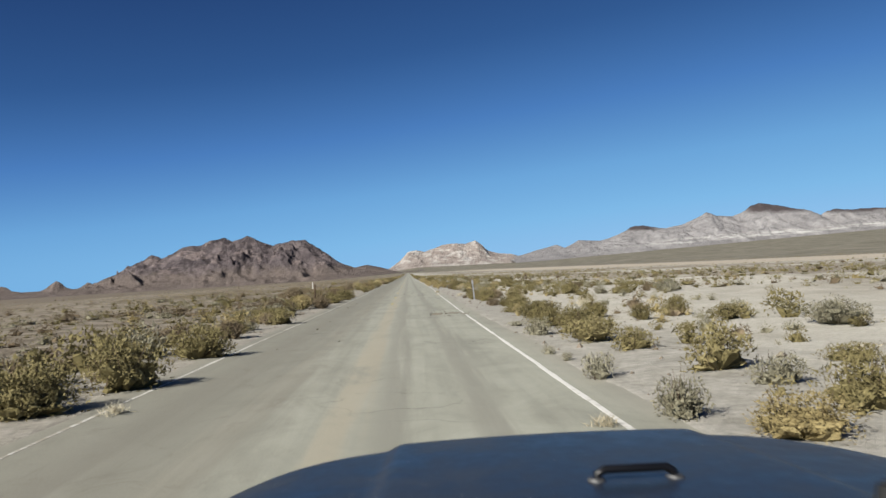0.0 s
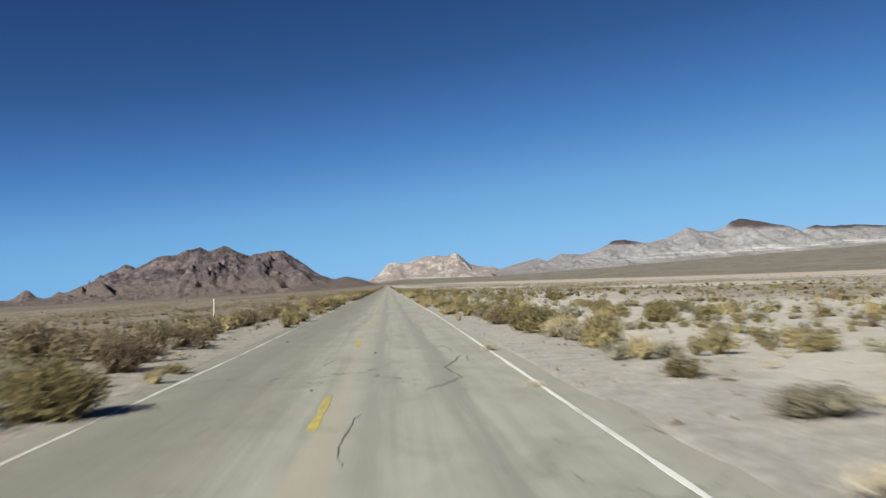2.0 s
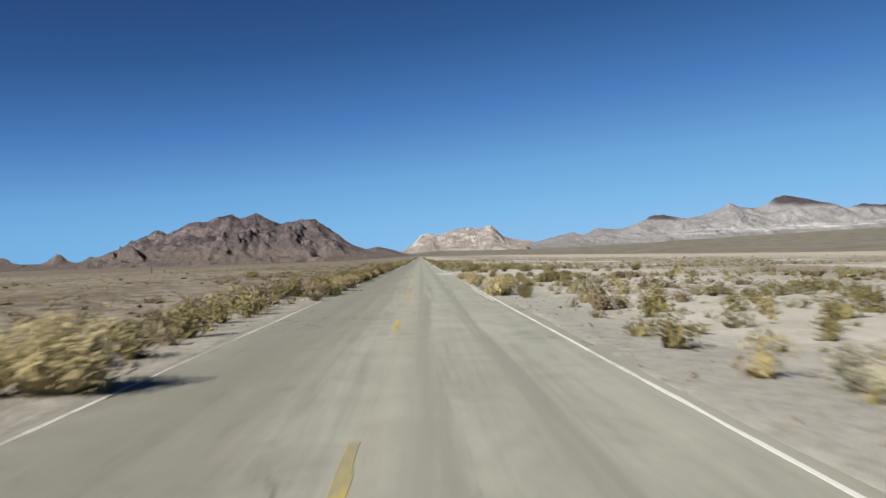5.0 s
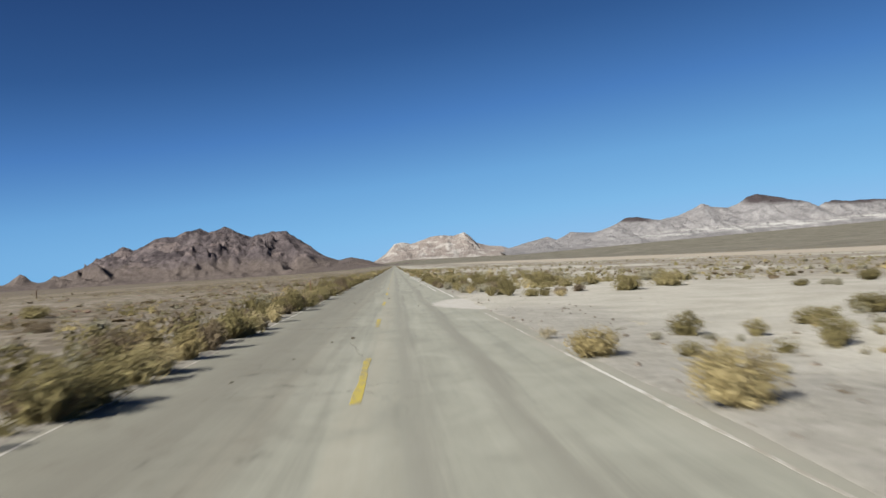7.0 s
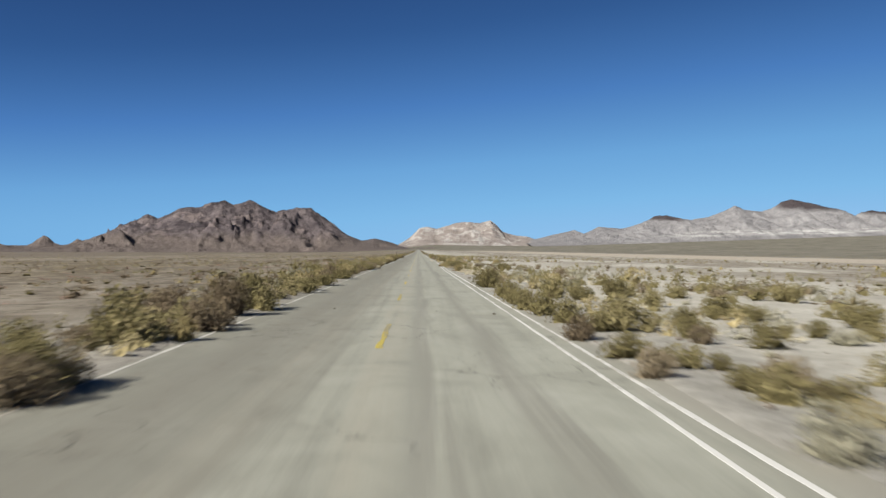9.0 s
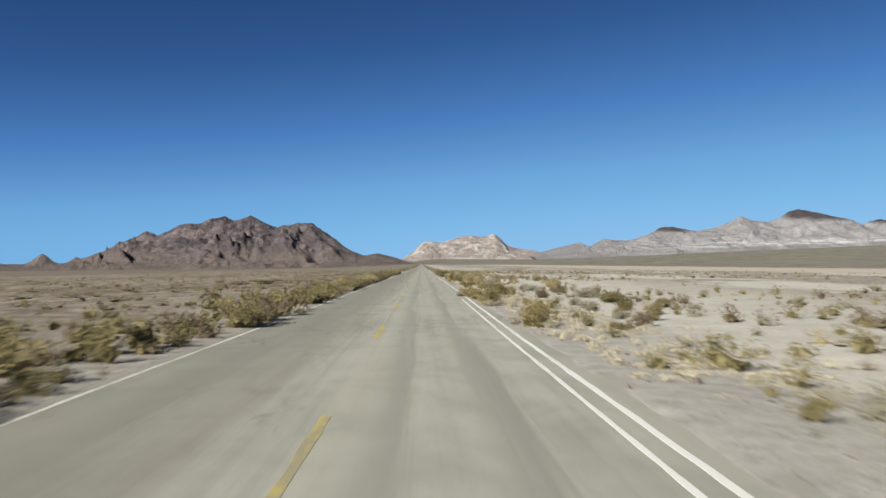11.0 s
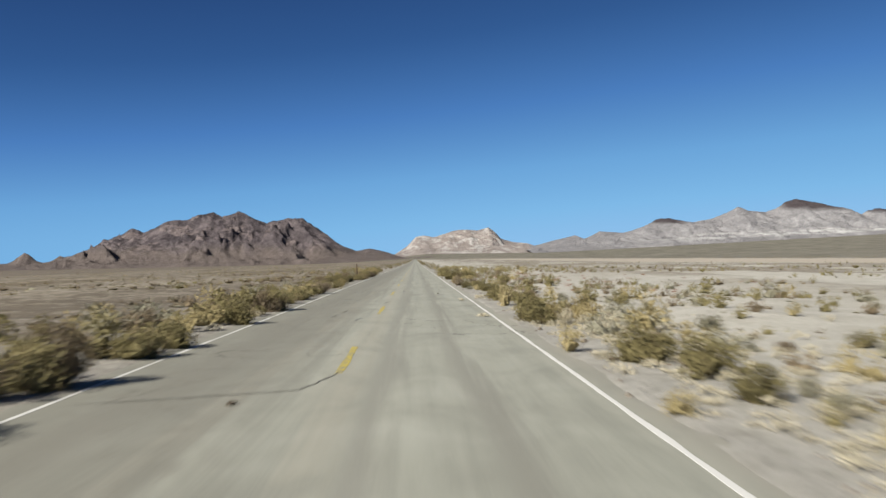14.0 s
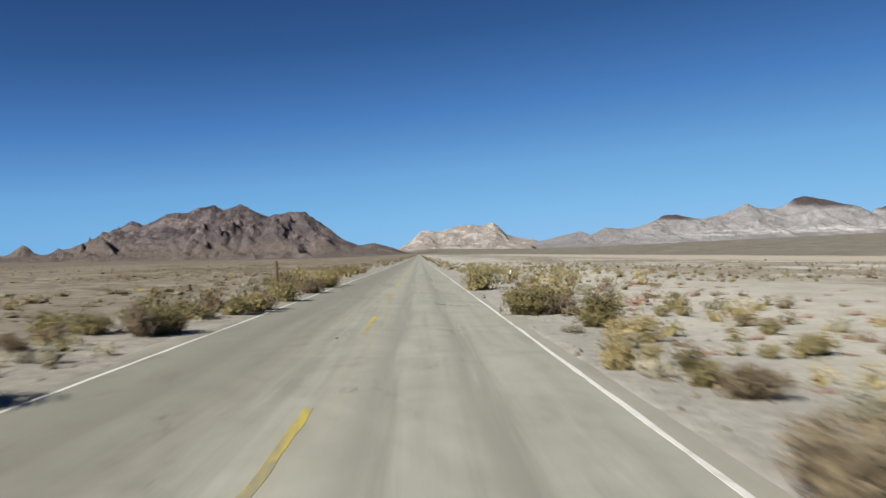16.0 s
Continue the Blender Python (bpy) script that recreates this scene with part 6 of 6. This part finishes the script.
delineator(4.22, 43.4, 1.05, GALVANISED, (2, -4), "grey galvanised steel marker post leaning beside the road", GALVANISED)
delineator(-10.4, 100.0, 1.25, WHITE_PLATE, (0, 1), "slim white marker post standing in the scrub", None)
delineator(5.8, 401.0, 0.75, BLACK_PLATE, (0, 2), "dark marker post with a white plate", WHITE_PLATE)
wood_post(-4.0, 44.0, 1.15, (0, 2), 0.08)
wood_post(-58.5, 299.0, 1.4, (0, 0), 0.2)
t_post(-3.9, 200.5, 1.0, (0, -2))
wood_post(-4.2, 388.5, 1.25, (0, -3), 0.11)


# ---- the car that the camera sets out from ----
CAR_X = 1.182
CAR_PAINT, cn, cl, cb = material("dark_blue_car_paint", 0.4, 0.0, 0.3)
cb.inputs["Coat Weight"].default_value, cb.inputs["Coat Roughness"].default_value = 0.15, 0.2
dust = noise_of(cn, cl, where(cn, cl), 5.0, 6.0, 0.7)
speck = noise_of(cn, cl, where(cn, cl), 90.0, 2.0, 0.5)
blue_dust = mix(cn, cl, calc(cn, cl, "MULTIPLY", span(cn, cl, dust, 0.3, 0.8), 0.35), (0.008, 0.0125, 0.022), (0.036, 0.038, 0.041))
cl.new(mix(cn, cl, span(cn, cl, speck, 0.74, 0.77), blue_dust, (0.3, 0.3, 0.3)), cb.inputs["Base Color"])
cl.new(span(cn, cl, dust, -0.3, 1.3), cb.inputs["Roughness"])
BLACK_PLASTIC = make_plain("black_plastic", (0.005, 0.005, 0.006), 0.3, spec=0.25)
RUBBER = make_plain("black_rubber", (0.01, 0.01, 0.01), 0.75, spec=0.3)
CHROME = make_plain("dull_steel", (0.075, 0.075, 0.078), 0.6, 0.6, vary=0.2)


def make_car():
    car = new("off_road_car")
    car.matrix_basis = pose(CAR_X, 0, 0)
    tagged(car, "dark blue off-road car with a dusty bonnet on the road", "car")
    # bonnet: a crowned sheet with a raised middle, its sides and front turned down
    us, vs = np.linspace(-1, 1, 121), np.linspace(0, 1, 41)
    gu, gv = np.meshgrid(us, vs)
    half = 0.727
    front = 2.044 - 0.4385 * np.abs(gu) ** 5.95
    x, y = gu * half, 0.74 + (front - 0.74) * gv
    panel = 0.41 - 0.06 * gv
    bulge = 0.014 / (1 + np.exp((np.abs(x) - panel) / 0.006))
    z = 1.112 - 0.046 * gv ** 2 - 0.030 * gu ** 2 + bulge
    z = z - 0.12 * np.clip((np.abs(gu) - 0.97) / 0.03, 0, 1) ** 2 - 0.10 * np.clip((gv - 0.96) / 0.04, 0, 1) ** 2
    verts = np.stack([x, y, z], -1).reshape(-1, 3)
    n = len(us)
    faces = [(j * n + i, j * n + i + 1, (j + 1) * n + i + 1, (j + 1) * n + i) for j in range(len(vs) - 1) for i in range(n - 1)]
    bonnet = hold("bonnet", mesh_of("bonnet", verts, faces, CAR_PAINT, True), car, "dusty dark blue bonnet with a raised middle")
    top = lambda px, py: 1.123 - 0.046 * ((py - 0.74) / 1.30) ** 2 - 0.030 * (px / 0.727) ** 2
    # tie-down loop on the bonnet
    curve = bpy.data.curves.new("tie_down_loop", "CURVE")
    curve.dimensions, curve.bevel_depth, curve.bevel_resolution = "3D", 0.0075, 4
    spline = curve.splines.new("POLY")
    spots = [(-0.066, 0.0), (-0.064, 0.014), (-0.052, 0.021), (0.052, 0.021), (0.064, 0.014), (0.066, 0.0)]
    spline.points.add(len(spots) - 1)
    for bp, (px, pz) in zip(spline.points, spots):
        bp.co = (px + 0.06, 1.40, top(px + 0.06, 1.40) + pz, 1)
    loop_tmp = bpy.data.objects.new("loop_tmp", curve)
    me = bpy.data.meshes.new_from_object(loop_tmp)
    me.name = "tie_down_loop"
    me.materials.clear()
    me.materials.append(BLACK_PLASTIC)
    bpy.data.objects.remove(loop_tmp)
    hold("tie_down_loop", me, bonnet, "black steel tie-down loop")
    for s in (-1, 1):
        bm = bmesh.new()
        bmesh.ops.create_cone(bm, cap_ends=True, segments=24, radius1=0.017, radius2=0.013, depth=0.008)
        bmesh.ops.translate(bm, vec=(0.06 + s * 0.066, 1.40, top(0.06 + s * 0.066, 1.40) + 0.004), verts=bm.verts)
        part("loop_foot", bm, CHROME, bonnet)
    for px, py in ((-0.29, 1.18), (0.37, 1.18)):
        bm = bmesh.new()
        bmesh.ops.create_cone(bm, cap_ends=True, segments=24, radius1=0.027, radius2=0.018, depth=0.032)
        bmesh.ops.bevel(bm, geom=[e for e in bm.edges if all(v.co.z > 0 for v in e.verts)], offset=0.008, segments=3, affect="EDGES")
        bmesh.ops.translate(bm, vec=(px, py, top(px, py) + 0.022), verts=bm.verts)
        part("rest_pad", bm, RUBBER, bonnet, "round black rubber rest pad")
        bm = bmesh.new()
        bmesh.ops.create_cone(bm, cap_ends=True, segments=24, radius1=0.032, radius2=0.028, depth=0.008)
        bmesh.ops.translate(bm, vec=(px, py, top(px, py) + 0.004), verts=bm.verts)
        part("pad_base", bm, CHROME, bonnet)
    # the rest of the shell
    part("cowl", box_bm(0, 0.64, 1.04, 1.44, 0.20, 0.14, 0.03), CAR_PAINT, car)
    part("front_panel", box_bm(0, 1.80, 0.76, 0.70, 0.09, 0.46, 0.03), CAR_PAINT, car)
    for s in (-1, 1):
        part("inner_wing", box_bm(s * 0.60, 0.98, 0.84, 0.10, 0.66, 0.34, 0.02), CAR_PAINT, car)
        part("wing", box_bm(s * 0.82, 1.42, 0.90, 0.24, 1.10, 0.06, 0.025), BLACK_PLASTIC, car, "black moulded wing")
        part("door", box_bm(s * 0.74, 0.02, 0.80, 0.06, 1.06, 0.60, 0.02), CAR_PAINT, car)
        part("rear_side", box_bm(s * 0.74, -1.15, 0.80, 0.06, 1.26, 0.60, 0.02), CAR_PAINT, car)
    part("floor_pan", box_bm(0, -0.4, 0.50, 1.44, 2.9, 0.08, 0.01), BLACK_PLASTIC, car)
    part("chassis_frame", box_bm(0, 0.6, 0.50, 0.9, 2.9, 0.12, 0.01), BLACK_PLASTIC, car)
    part("tailgate", box_bm(0, -1.80, 0.80, 1.44, 0.06, 0.60, 0.02), CAR_PAINT, car)
    for px in (-0.78, 0.78):
        for py in (1.42, -1.15):
            bm = bmesh.new()
            bmesh.ops.create_cone(bm, cap_ends=True, segments=40, radius1=0.40, radius2=0.40, depth=0.24)
            bmesh.ops.bevel(bm, geom=[e for e in bm.edges if abs(e.verts[0].co.z - e.verts[1].co.z) < 1e-4], offset=0.04, segments=3, affect="EDGES")
            bmesh.ops.rotate(bm, matrix=Matrix.Rotation(radians(90), 3, "Y"), verts=bm.verts)
            bmesh.ops.translate(bm, vec=(px, py, 0.41), verts=bm.verts)
            tyre = part("tyre", bm, RUBBER, car)
            bm = bmesh.new()
            bmesh.ops.create_cone(bm, cap_ends=True, segments=32, radius1=0.22, radius2=0.20, depth=0.26)
            bmesh.ops.rotate(bm, matrix=Matrix.Rotation(radians(90), 3, "Y"), verts=bm.verts)
            bmesh.ops.translate(bm, vec=(px, py, 0.41), verts=bm.verts)
            part("rim", bm, GALVANISED, tyre)


make_car()
